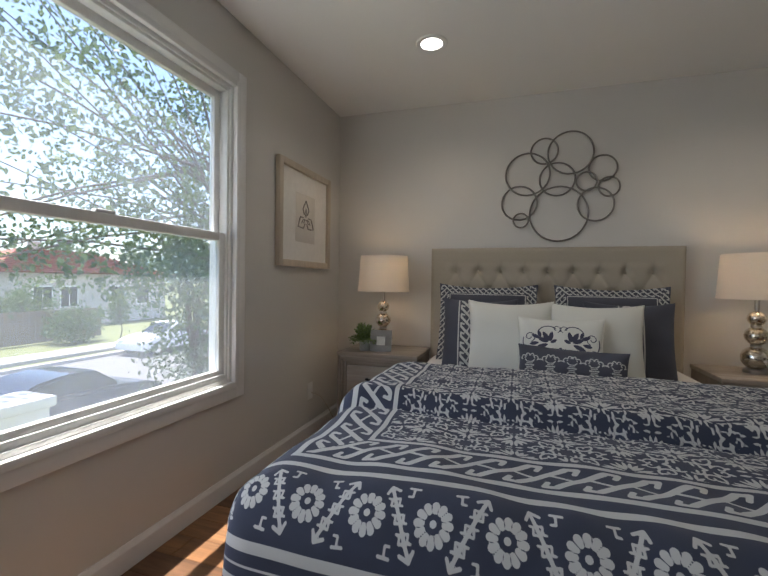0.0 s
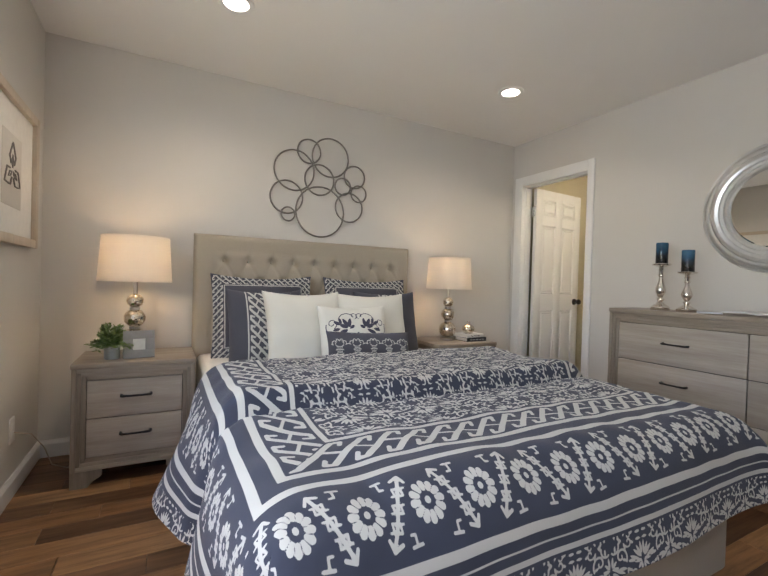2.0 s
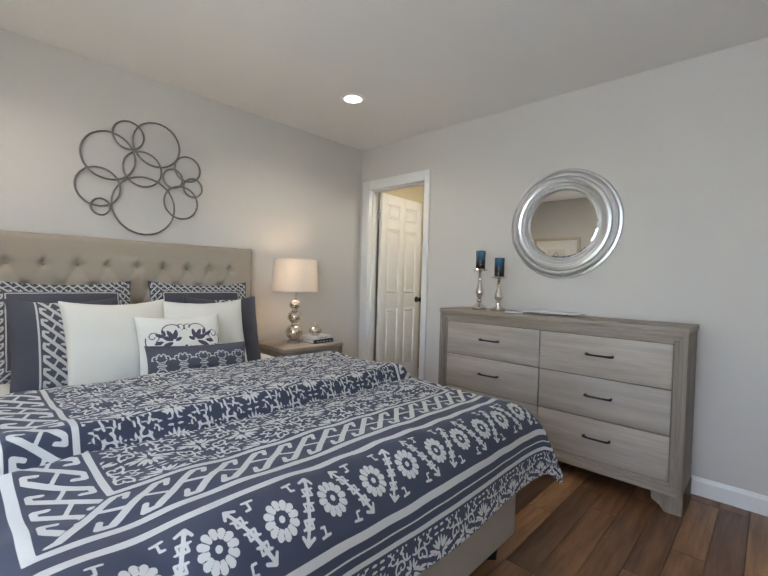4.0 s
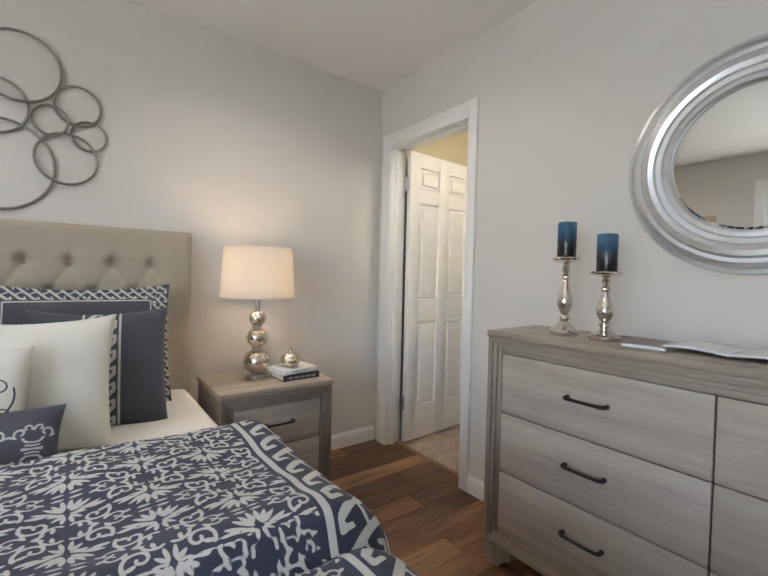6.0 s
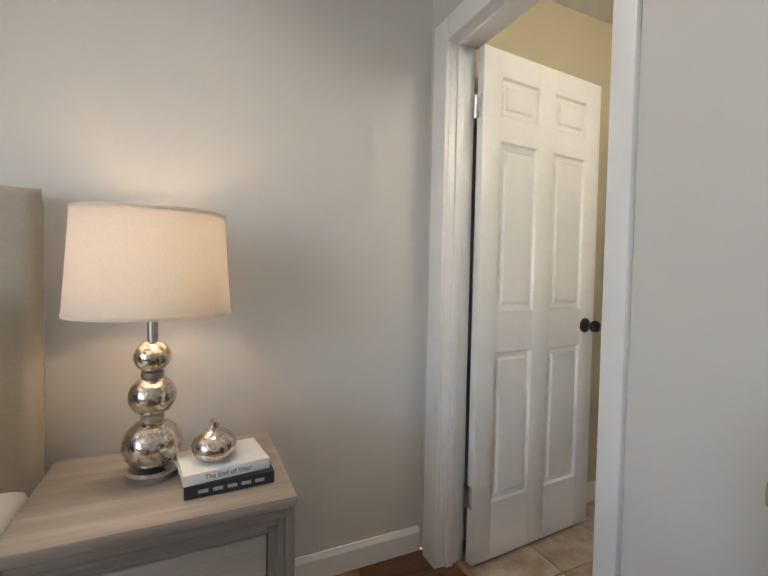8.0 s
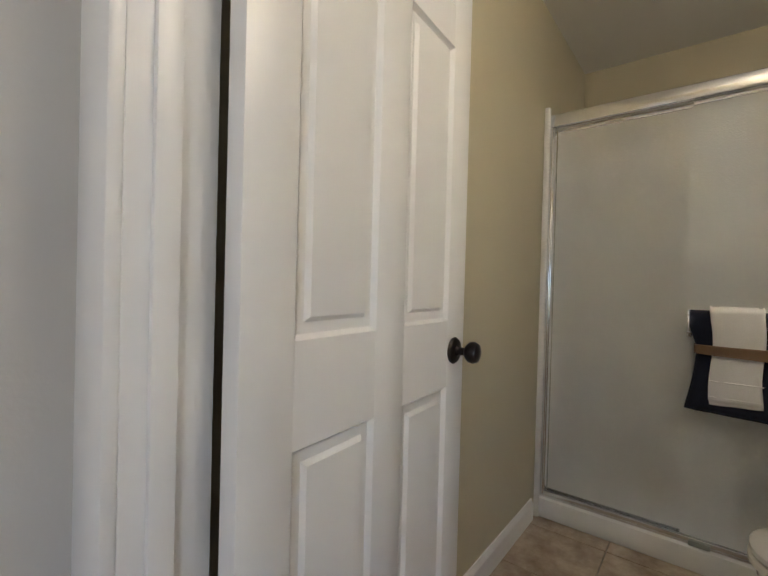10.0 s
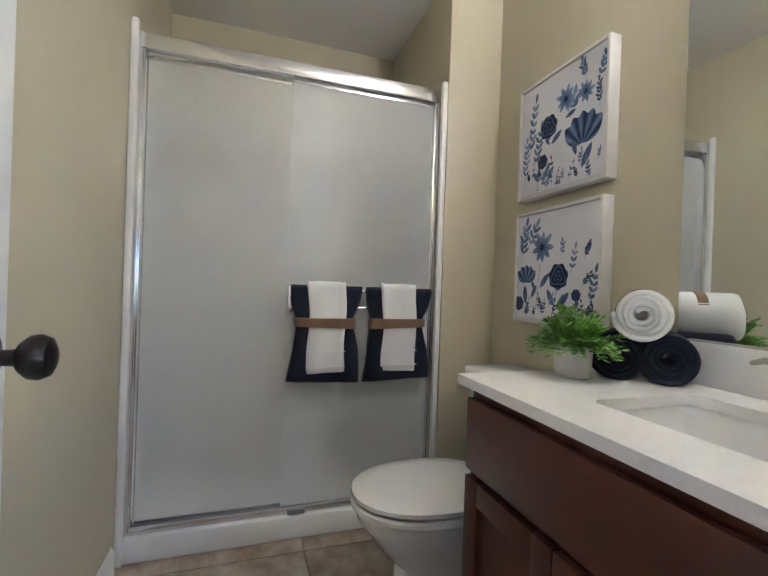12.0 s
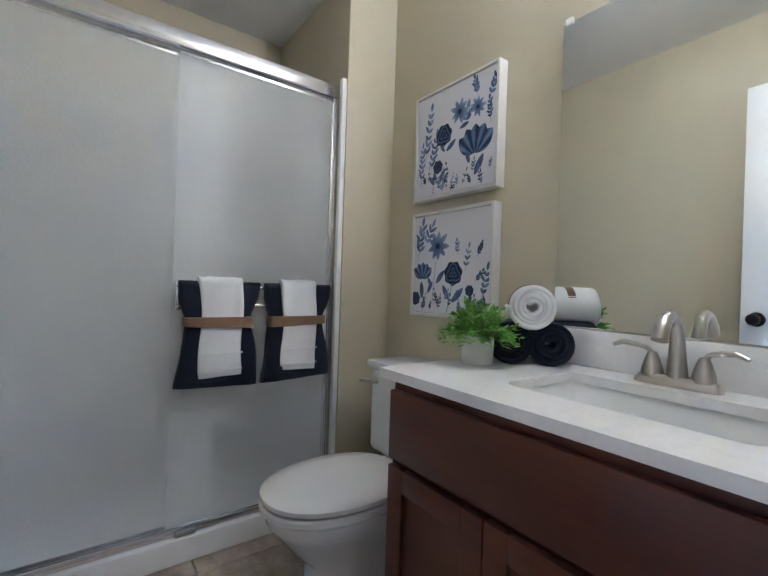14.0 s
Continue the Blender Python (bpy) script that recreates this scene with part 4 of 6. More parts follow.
# ---- downlights ----
def downlight(x, y):
    t = thing("downlight", (x, y, H), "white recessed ceiling downlight, lit", "ceiling light", "downlights")
    part("trim_ring", lathe(bmesh.new(), [(0.062, -0.001), (0.062, -0.006), (0.085, -0.008), (0.09, -0.004), (0.09, 0.0), (0.062, 0)], (x, y, H), 40), TRIM, t)
    part("lens", lathe(bmesh.new(), [(0, -0.003), (0.0615, -0.003), (0.0615, 0.0), (0, 0.0)], (x, y, H), 32), DOWNLIGHT, t)
    lamp("downlight_beam", "AREA", look((x, y, H - 0.012), (x, y, 0)), DOWN_WATTS, (1.0, 0.88, 0.72), size=0.12, shape="DISK", spread=radians(140))


downlight(0.907, -0.835)
downlight(2.785, -0.838)

# ---- wall things ----
rings = thing("wall_art_rings", (1.66, -0.012, 1.42), "dark iron wall sculpture of overlapping rings", "wall art")
for i, (x, z, r) in enumerate(((1.564, 2.068, 0.090), (1.734, 2.044, 0.148), (1.452, 1.907, 0.150), (1.651, 1.864, 0.116), (1.940, 1.923, 0.088), (1.839, 1.836, 0.065), (1.982, 1.796, 0.066), (1.399, 1.704, 0.121), (1.411, 1.578, 0.051), (1.664, 1.620, 0.192), (1.899, 1.677, 0.114))):
    k = 48
    yy = -0.012 - 0.006 * (i % 3)
    part("ring", tube(bmesh.new(), [(x + r * math.cos(2 * math.pi * a / k), yy, z + r * math.sin(2 * math.pi * a / k)) for a in range(k)], 0.006, 8, True), IRON, rings)


def framed_print():
    y0, y1, z0, z1 = -0.968, -0.248, 1.215, 1.893
    t = thing("framed_print", (XW + 0.003, (y0 + y1) / 2, z0), "silvered wood frame with a matted grey medallion print", "picture")
    FR = wood("champagne_frame", (0.66, 0.57, 0.45), (0.50, 0.42, 0.33), 2, 0.4, 0.06, 30, False)
    for nm, a, b in (("frame_side", (XW + 0.003, y0, z0), (XW + 0.038, y0 + 0.042, z1)), ("frame_side", (XW + 0.003, y1 - 0.042, z0), (XW + 0.038, y1, z1)), ("frame_rail", (XW + 0.003, y0 + 0.042, z0), (XW + 0.038, y1 - 0.042, z0 + 0.042)), ("frame_rail", (XW + 0.003, y0 + 0.042, z1 - 0.042), (XW + 0.038, y1 - 0.042, z1))):
        part(nm, boxes((a, b), bevel=0.004), FR, t)
    cy, cz = (y0 + y1) / 2, (z0 + z1) / 2 - 0.005
    part("mat_board", boxes(((XW + 0.004, y0 + 0.04, z0 + 0.04), (XW + 0.016, y1 - 0.04, z1 - 0.04))), plain("mat_board", (0.80, 0.78, 0.74), 0.8), t, "white mat board")
    part("print_sheet", boxes(((XW + 0.010, cy - 0.135, cz - 0.165), (XW + 0.0175, cy + 0.135, cz + 0.165)), bevel=0.002), plain("print_paper", (0.66, 0.63, 0.58), 0.8), t, "pale grey paper")
    inkm = plain("print_ink", (0.20, 0.185, 0.17), 0.8)
    bm = bmesh.new()
    for k in range(3):
        a0 = radians(90 + 120 * k)
        pts = []
        for r, off in ((0.035, -40), (0.075, -34), (0.090, -18), (0.125, 0), (0.090, 18), (0.075, 34), (0.035, 40)):
            a = a0 + radians(off)
            pts.append((XW + 0.0185, cy + r * math.cos(a), cz + r * math.sin(a)))
        tube(bm, pts, 0.0045, 6)
        pts = [(XW + 0.0185, cy + r * math.cos(a0 + radians(o)), cz + r * math.sin(a0 + radians(o))) for r, o in ((0.012, 0), (0.04, -16), (0.07, 0), (0.04, 16), (0.012, 0))]
        tube(bm, pts, 0.0035, 6)
    part("medallion", bm, inkm, t, "dark grey linked medallion")


framed_print()


def round_mirror():
    c = (W - 0.002, -2.048, 1.585)
    t = thing("round_mirror", c, "round wall mirror in a ribbed silver frame", "mirror")
    prof = [(0.235, 0.012), (0.242, 0.018), (0.256, 0.018), (0.262, 0.026), (0.278, 0.028), (0.284, 0.036), (0.300, 0.042), (0.318, 0.040), (0.326, 0.032), (0.340, 0.033), (0.352, 0.028), (0.360, 0.018), (0.374, 0.016), (0.378, 0.008), (0.378, 0.0), (0.235, 0.0), (0.235, 0.012)]
    turn = pose(0, 0, 0, 0, -90)
    part("frame", lathe(bmesh.new(), prof, c, 72, turn), SILVER, t, "ribbed brushed silver frame", 25)
    part("glass", lathe(bmesh.new(), [(0, 0.010), (0.225, 0.010), (0.238, 0.006), (0.238, 0.002), (0, 0.002)], c, 64, turn), MIRROR, t, "mirror glass", 0)


SILVER = plain("brushed_silver_leaf", (0.66, 0.67, 0.68), 0.3, 0.9, 0.12, 40)
round_mirror()

outlet = thing("wall_outlet", (XW + 0.001, -0.49, 0.26), "white wall outlet plate low on the wall", "outlet")
part("plate", boxes(((XW + 0.001, -0.527, 0.265), (XW + 0.007, -0.453, 0.385)), bevel=0.003), TRIM, outlet)
for z in (0.305, 0.345):
    part("receptacle", boxes(((XW + 0.006, -0.505, z - 0.014), (XW + 0.009, -0.475, z + 0.014)), bevel=0.004), VINYL, outlet)
bm = tube(bmesh.new(), [(XW + 0.01, -0.48, 0.31), (0.05, -0.47, 0.29), (0.09, -0.42, 0.20), (0.11, -0.35, 0.08), (0.16, -0.25, 0.012), (0.22, -0.14, 0.008), (0.35, -0.08, 0.2)], 0.003, 6)
single("lamp_cord", bm, plain("clear_cord", (0.45, 0.38, 0.30), 0.4), (XW + 0.01, -0.48, 0.31), "thin brown lamp cord plugged into the outlet", "cord")

# ---- bathroom ----
PAN = plain("white_acrylic", (0.78, 0.78, 0.76), 0.2, 0, 0.03)
SURROUND = plain("beige_surround", (0.70, 0.67, 0.60), 0.3, 0, 0.05, 4)
BROWNBAND = cloth("brown_ribbon", (0.22, 0.145, 0.09), 600)
WHITETERRY = cloth("white_terry", (0.80, 0.80, 0.80), 260, 0.95, 0.08, 0.9)
NAVYTERRY = cloth("navy_terry", (0.014, 0.017, 0.032), 260, 0.95, 0.3, 0.9)
SX, SY0, SY1 = 5.587, -0.045, -1.262

setting("shower_surround", boxes(((5.70, BL - 0.012, 0.06), (BE - 0.002, BL - 0.002, 1.95)), ((BE - 0.012, -1.263, 0.06), (BE - 0.002, BL - 0.012, 1.95)), ((5.70, -1.263, 0.06), (BE - 0.012, -1.253, 1.95)), bevel=0.003), SURROUND, "off-white shower wall panels", "shower wall")
bm = boxes(((5.545, -1.264, 0.0), (5.66, BL - 0.002, 0.095)), bevel=0.01)
box(bm, (5.655, -1.262, 0.0), (BE - 0.003, BL - 0.003, 0.05), 0.004)
setting("shower_pan", bm, PAN, "white acrylic shower pan with a raised curb", "shower pan")

encl = thing("shower_enclosure", (SX, -0.65, 0.096), "framed sliding shower doors with obscure glass panels", "shower door")
part("header", boxes(((SX - 0.026, SY1, 1.892), (SX + 0.034, SY0 + 0.012, 1.952)), bevel=0.006), ALU, encl, "bright aluminium header rail")
bm = boxes(((SX - 0.024, SY1, 0.096), (SX + 0.03, SY0 + 0.012, 0.108)), ((SX - 0.024, SY1, 0.108), (SX - 0.018, SY0 + 0.012, 0.126)), ((SX + 0.002, SY1, 0.108), (SX + 0.006, SY0 + 0.012, 0.120)), bevel=0.001)
part("bottom_track", bm, ALU, encl)
for y0, y1 in ((SY1, SY1 + 0.032), (SY0 - 0.02, SY0 + 0.012)):
    bm = boxes(((SX - 0.022, y0, 0.108), (SX + 0.03, y1, 1.892)), ((SX - 0.028, y0 + 0.006, 0.108), (SX - 0.02, y1 - 0.012, 1.892)), bevel=0.004)
    part("jamb", bm, CHROME, encl, "bright aluminium wall jamb")


def slider(x, y0, y1):
    p = part("sliding_panel", boxes(((x - 0.002, y0, 0.128), (x + 0.002, y1, 1.872))), FROST, encl, "pebbled obscure glass", 0)
    p.visible_shadow = False
    for z in (0.114, 1.87):
        part("panel_rail", boxes(((x - 0.006, y0, z), (x + 0.006, y1, z + 0.015)), bevel=0.002), ALU, p, "thin aluminium rail")
    return p


slider(SX + 0.02, -0.775, SY0 - 0.022)
front_panel = slider(SX - 0.006, SY1 + 0.034, -0.60)
bm = bmesh.new()
for z in (1.022, 0.952):
    rod(bm, (5.537, -1.222, z), (5.537, -0.605, z), 0.007, None, 12)
for y in (-0.612, -1.215):
    box(bm, (5.531, y - 0.009, 0.935), (5.576, y + 0.009, 1.04), 0.003)
part("towel_bar", bm, CHROME, front_panel, "double chrome towel bar")
part("door_guide", boxes(((5.548, -0.70, 0.1), (5.566, -0.63, 0.122)), bevel=0.003), plain("grey_plastic", (0.25, 0.27, 0.25), 0.4), encl)
for nm, y0, y1, x0 in (("trim_shower_left", BL - 0.026, BL - 0.001, 5.535), ("trim_shower_right", -1.264, -1.24, 5.503)):
    setting(nm, boxes(((x0, y0, 0.0 if nm.endswith("left") else 0.1), (x0 + 0.026, y1, 1.984 if nm.endswith("left") else 1.964)), bevel=0.006), TRIM, "white painted strip beside the shower frame", "trim")
valve = thing("shower_valve", (5.98, -1.252, 1.2), "dark round shower valve with a lever", "shower valve")
turn = pose(0, 0, 0, -90)
part("plate", lathe(bmesh.new(), [(0, 0), (0.075, 0), (0.07, 0.01), (0.03, 0.016), (0.026, 0.05), (0, 0.052)], (5.98, -1.252, 1.2), 24, turn), BRONZE, valve)
part("lever", tube(bmesh.new(), [(5.98, -1.21, 1.2), (5.97, -1.205, 1.16), (5.96, -1.20, 1.10)], 0.009), BRONZE, valve)
shelf = thing("shower_shelf", (5.85, BL - 0.013, 1.3), "white moulded corner soap shelf in the shower", "shelf")
for z in (1.30, 1.62):
    part("tray", boxes(((5.76, BL - 0.10, z), (5.95, BL - 0.013, z + 0.018)), bevel=0.006), PAN, shelf)
part("back_plate", boxes(((5.75, BL - 0.022, 1.22), (5.96, BL - 0.0125, 1.78)), bevel=0.003), PAN, shelf)


# towels over the bar
def hung(parent, name, cy, widths, x0, x1, mat, seed, label="", soft=True):
    """A folded towel as a closed sleeve; widths are (height, width) pairs from the top down."""
    zs = np.concatenate([np.linspace(widths[0][0], widths[0][0] - 0.02, 5), np.linspace(widths[0][0] - 0.025, widths[-1][0], 60)])
    hh = [a for a, _ in widths][::-1]
    ww = [b for _, b in widths][::-1]
    n = 64
    th = np.linspace(0, 2 * np.pi, n + 1)
    rows_ = []
    for i, z in enumerate(zs):
        w = np.interp(z, hh, ww)
        tk = (x1 - x0) / 2
        if i < 5 and soft:
            tk *= math.sqrt(max(0.02, 1 - (1 - i / 5) ** 2))
        if i > len(zs) - 4 and soft:
            tk *= 0.8
        c, s = np.cos(th), np.sin(th)
        px = (x0 + x1) / 2 + tk * np.sign(s) * np.abs(s) ** 0.35
        py = cy + w / 2 * np.sign(c) * np.abs(c) ** 0.35
        py = py + 0.004 * np.sin(z * 21 + seed) 
        px = px + 0.003 * np.sin(py * 60 + z * 8 + seed) * (s < 0)
        rows_.append(np.stack([px, py, np.full_like(px, z) + 0.006 * (py - cy) / 0.15 * (i > 40) * (1 if seed % 2 else -1)], -1))
    first, last = rows_[0].mean(0), rows_[-1].mean(0)
    rows_ = [np.repeat(first[None], n + 1, 0)] + rows_ + [np.repeat(last[None], n + 1, 0)]
    ob = sheet(name, np.array(rows_), mat, None, parent)
    return tagged(ob, label)


for cy, seed in ((-0.755, 1), (-1.068, 2)):
    t = thing("towel_set", (5.52, cy, 0.65), "navy bath towel with a white hand towel, tied with brown ribbon", "towel", "tied towels")
    hung(t, "bath_towel", cy, [(1.043, 0.296), (0.98, 0.285), (0.915, 0.238), (0.875, 0.236), (0.80, 0.262), (0.65, 0.298)], 5.499, 5.553, NAVYTERRY, seed, "navy terry towel")
    hung(t, "hand_towel", cy, [(1.060, 0.158), (0.95, 0.156), (0.86, 0.152), (0.70, 0.160), (0.690, 0.160)], 5.487, 5.548, WHITETERRY, seed + 3, "white terry towel")
    hung(t, "ribbon", cy, [(0.911, 0.246), (0.873, 0.246)], 5.478, 5.559, BROWNBAND, seed, "brown ribbon", False)
    for z in (0.775, 0.715):
        part("towel_hem", boxes(((5.4845, cy - 0.078, z), (5.4885, cy + 0.078, z + 0.005)), bevel=0.001), WHITETERRY, t)


# ---- toilet ----
def egg(cx, cy, rx, fy, by, n=40, e=2.2):
    pts = []
    for k in range(n):
        a = 2 * math.pi * k / n
        c, s = math.cos(a), math.sin(a)
        r = fy if s > 0 else by
        pts.append((cx + rx * math.copysign(abs(c) ** (2 / e), c), cy + r * math.copysign(abs(s) ** (2 / e), s)))
    return pts


def loft(bm, sections):
    loops = [[bm.verts.new((x, y, z)) for x, y in pts] for pts, z in sections]
    for p, q in zip(loops, loops[1:]):
        for k in range(len(p)):
            j = (k + 1) % len(p)
            bm.faces.new((p[k], p[j], q[j], q[k]))
    bm.faces.new(loops[0][::-1])
    bm.faces.new(loops[-1])
    bmesh.ops.recalc_face_normals(bm, faces=bm.faces)
    return bm


TX = 5.085
toilet = thing("toilet", (TX, -1.15, 0), "white two-piece toilet with a closed lid", "toilet")
part("bowl", loft(bmesh.new(), [(egg(TX, -1.12, 0.115, 0.22, 0.34, 40, 3), 0.0000), (egg(TX, -1.12, 0.115, 0.22, 0.34, 40, 3), 0.0279), (egg(TX, -1.12, 0.105, 0.19, 0.32), 0.0930), (egg(TX, -1.10, 0.11, 0.17, 0.30), 0.1581), (egg(TX, -1.08, 0.135, 0.21, 0.30), 0.2232), (egg(TX, -1.07, 0.165, 0.25, 0.28), 0.2883), (egg(TX, -1.06, 0.178, 0.262, 0.26), 0.3155), (egg(TX, -1.06, 0.180, 0.265, 0.25), 0.3450), (egg(TX, -1.06, 0.172, 0.255, 0.24), 0.3520)]), PORCELAIN, toilet)
part("seat", loft(bmesh.new(), [(egg(TX, -1.05, 0.178, 0.262, 0.22), 0.3525), (egg(TX, -1.05, 0.188, 0.274, 0.225), 0.3580), (egg(TX, -1.05, 0.188, 0.274, 0.225), 0.3720), (egg(TX, -1.05, 0.182, 0.268, 0.22), 0.3780)]), SEATPLASTIC, toilet)
lid_part = part("lid", loft(bmesh.new(), [(egg(TX, -1.05, 0.180, 0.264, 0.225), 0.3800), (egg(TX, -1.05, 0.187, 0.271, 0.228), 0.3860), (egg(TX, -1.05, 0.187, 0.271, 0.228), 0.3990), (egg(TX, -1.05, 0.178, 0.262, 0.22), 0.4064), (egg(TX, -1.05, 0.13, 0.21, 0.17), 0.4111), (egg(TX, -1.05, 0.05, 0.1, 0.08), 0.4129)]), SEATPLASTIC, toilet)
lid_part.location.z += 0.002
part("rear_deck", boxes(((TX - 0.12, -1.45, 0.30), (TX + 0.12, -1.24, 0.388)), bevel=0.02), PORCELAIN, toilet)
part("tank", boxes(((TX - 0.195, -1.51, 0.39), (TX + 0.195, -1.285, 0.712)), bevel=0.022), PORCELAIN, toilet)
part("tank_lid", boxes(((TX - 0.205, -1.515, 0.712), (TX + 0.205, -1.268, 0.750)), bevel=0.012), PORCELAIN, toilet)
bm = rod(bmesh.new(), (TX + 0.15, -1.285, 0.672), (TX + 0.15, -1.262, 0.672), 0.013, 0.010, 14)
tube(bm, [(TX + 0.15, -1.262, 0.672), (TX + 0.165, -1.256, 0.671), (TX + 0.215, -1.254, 0.664)], [0.007, 0.007, 0.009], 10)
part("flush_lever", bm, NICKEL, toilet, "brushed nickel lever")

# ---- vanity ----
VX0, VX1, VF = 3.80, 4.735, -0.985
van = thing("vanity_cabinet", (4.27, -1.25, 0), "dark cherry vanity cabinet with shaker doors", "vanity")
part("body", boxes(((VX1 - 0.018, BR + 0.003, 0.10), (VX1, VF, 0.808)), ((VX0, BR + 0.003, 0.10), (VX0 + 0.018, VF, 0.808)), ((VX0 + 0.018, BR + 0.003, 0.10), (VX1 - 0.018, BR + 0.012, 0.808)), ((VX0 + 0.018, BR + 0.012, 0.10), (VX1 - 0.018, VF, 0.118)), ((VX0 + 0.018, VF - 0.02, 0.118), (VX1 - 0.018, VF - 0.0005, 0.808))), CHERRY, van)
part("toe_kick", boxes(((VX0 + 0.01, BR + 0.003, 0.0), (VX1 - 0.01, VF - 0.06, 0.10))), CHERRY, van)
part("false_drawer_front", boxes(((VX0 + 0.012, VF, 0.615), (VX1 - 0.004, VF + 0.02, 0.785)), bevel=0.004), CHERRY, van)
for k in range(3):
    w = (VX1 - VX0 - 0.016) / 3
    a, b = VX1 - 0.004 - (k + 1) * w + 0.002, VX1 - 0.004 - k * w - 0.002
    bm = bmesh.new()
    z0, z1, s = 0.115, 0.598, 0.055
    for p, q in (((a, VF, z0), (a + s, VF + 0.02, z1)), ((b - s, VF, z0), (b, VF + 0.02, z1)), ((a + s, VF, z0), (b - s, VF + 0.02, z0 + s)), ((a + s, VF, z1 - s), (b - s, VF + 0.02, z1))):
        box(bm, p, q, 0.002)
    dr = part("cabinet_door", bm, CHERRY, van, "", 30)
    part("door_panel", boxes(((a + s - 0.002, VF, z0 + s - 0.002), (b - s + 0.002, VF + 0.009, z1 - s + 0.002))), CHERRY, dr)
CT, CX0, CX1, CF = 0.833, 3.793, 4.775, -0.962
HX0, HX1, HY0, HY1 = 4.045, 4.495, -1.385, -1.105
top_ = thing("countertop", (4.28, -1.24, 0.803), "white quartz vanity top with faint grey veins", "countertop")
bm = bmesh.new()
o = [(CX0, BR + 0.002), (CX1, BR + 0.002), (CX1, CF), (CX0, CF)]
hole = []
for (cx, cy), a0 in (((HX1 - 0.03, HY1 - 0.03), 0), ((HX0 + 0.03, HY1 - 0.03), 90), ((HX0 + 0.03, HY0 + 0.03), 180), ((HX1 - 0.03, HY0 + 0.03), 270)):
    hole += [(cx + 0.03 * math.cos(radians(a0 + 15 * k)), cy + 0.03 * math.sin(radians(a0 + 15 * k))) for k in range(7)]
outer = [(CX1, CF), (CX0, CF), (CX0, BR + 0.002), (CX1, BR + 0.002)]
for z in (CT, CT - 0.024):
    ov, hv = [bm.verts.new((*p, z)) for p in outer], [bm.verts.new((*p, z)) for p in hole]
    for k in range(4):
        for j in range(6):
            bm.faces.new((ov[k], hv[k * 7 + j], hv[k * 7 + j + 1]))
        bm.faces.new((ov[k], hv[k * 7 + 6], hv[(k * 7 + 7) % 28], ov[(k + 1) % 4]))
    if z == CT:
        o1, h1 = ov, hv
for k in range(4):
    bm.faces.new((o1[k], o1[(k + 1) % 4], ov[(k + 1) % 4], ov[k]))
for k in range(28):
    bm.faces.new((h1[k], h1[(k + 1) % 28], hv[(k + 1) % 28], hv[k]))
bmesh.ops.recalc_face_normals(bm, faces=bm.faces)
part("slab", bm, QUARTZ, top_, "", 20)
part("backsplash", boxes(((CX0, BR + 0.001, CT + 0.0005), (4.70, BR + 0.021, 0.938)), bevel=0.002), QUARTZ, top_)
sec = []
for inset, z in ((-0.012, CT - 0.0245), (0.0, CT - 0.04), (0.006, CT - 0.09), (0.022, CT - 0.13), (0.06, CT - 0.148), (0.12, CT - 0.152)):
    hx_, hy_ = (HX1 - HX0) / 2 - inset, (HY1 - HY0) / 2 - inset
    sec.append((egg((HX0 + HX1) / 2, (HY0 + HY1) / 2, hx_, hy_, hy_, 48, 7), z))
bm = bmesh.new()
loops = [[bm.verts.new((x, y, z)) for x, y in pts] for pts, z in sec]
for p, q in zip(loops, loops[1:]):
    for k in range(48):
        bm.faces.new((p[k], p[(k + 1) % 48], q[(k + 1) % 48], q[k]))
bm.faces.new(loops[-1])
bmesh.ops.recalc_face_normals(bm, faces=bm.faces)
sink = single("sink_basin", bm, PORCELAIN, (4.27, -1.245, CT - 0.152), "white rectangular undermount sink basin", "sink")
part("drain", lathe(bmesh.new(), [(0, 0), (0.022, 0), (0.022, 0.003), (0, 0.004)], (4.27, -1.27, CT - 0.1515)), NICKEL, sink)

FX, FY = 4.272, -1.452
fau = thing("faucet", (FX, FY, CT), "brushed nickel two-handle faucet with a curved spout", "faucet")
part("base_plate", loft(bmesh.new(), [(egg(FX, FY, 0.088, 0.028, 0.028, 40, 4), CT + 0.0003), (egg(FX, FY, 0.088, 0.028, 0.028, 40, 4), CT + 0.006), (egg(FX, FY, 0.080, 0.022, 0.022, 40, 3), CT + 0.02), (egg(FX, FY, 0.070, 0.018, 0.018, 40, 3), CT + 0.024)]), NICKEL, fau)
arc = [(FX, FY, CT + 0.02), (FX, FY + 0.001, CT + 0.07), (FX, FY + 0.006, CT + 0.115), (FX, FY + 0.022, CT + 0.15), (FX, FY + 0.05, CT + 0.165), (FX, FY + 0.08, CT + 0.155), (FX, FY + 0.098, CT + 0.13), (FX, FY + 0.106, CT + 0.112)]
part("spout", tube(bmesh.new(), arc, [0.023, 0.018, 0.015, 0.0145, 0.014, 0.015, 0.0165, 0.017], 18), NICKEL, fau)
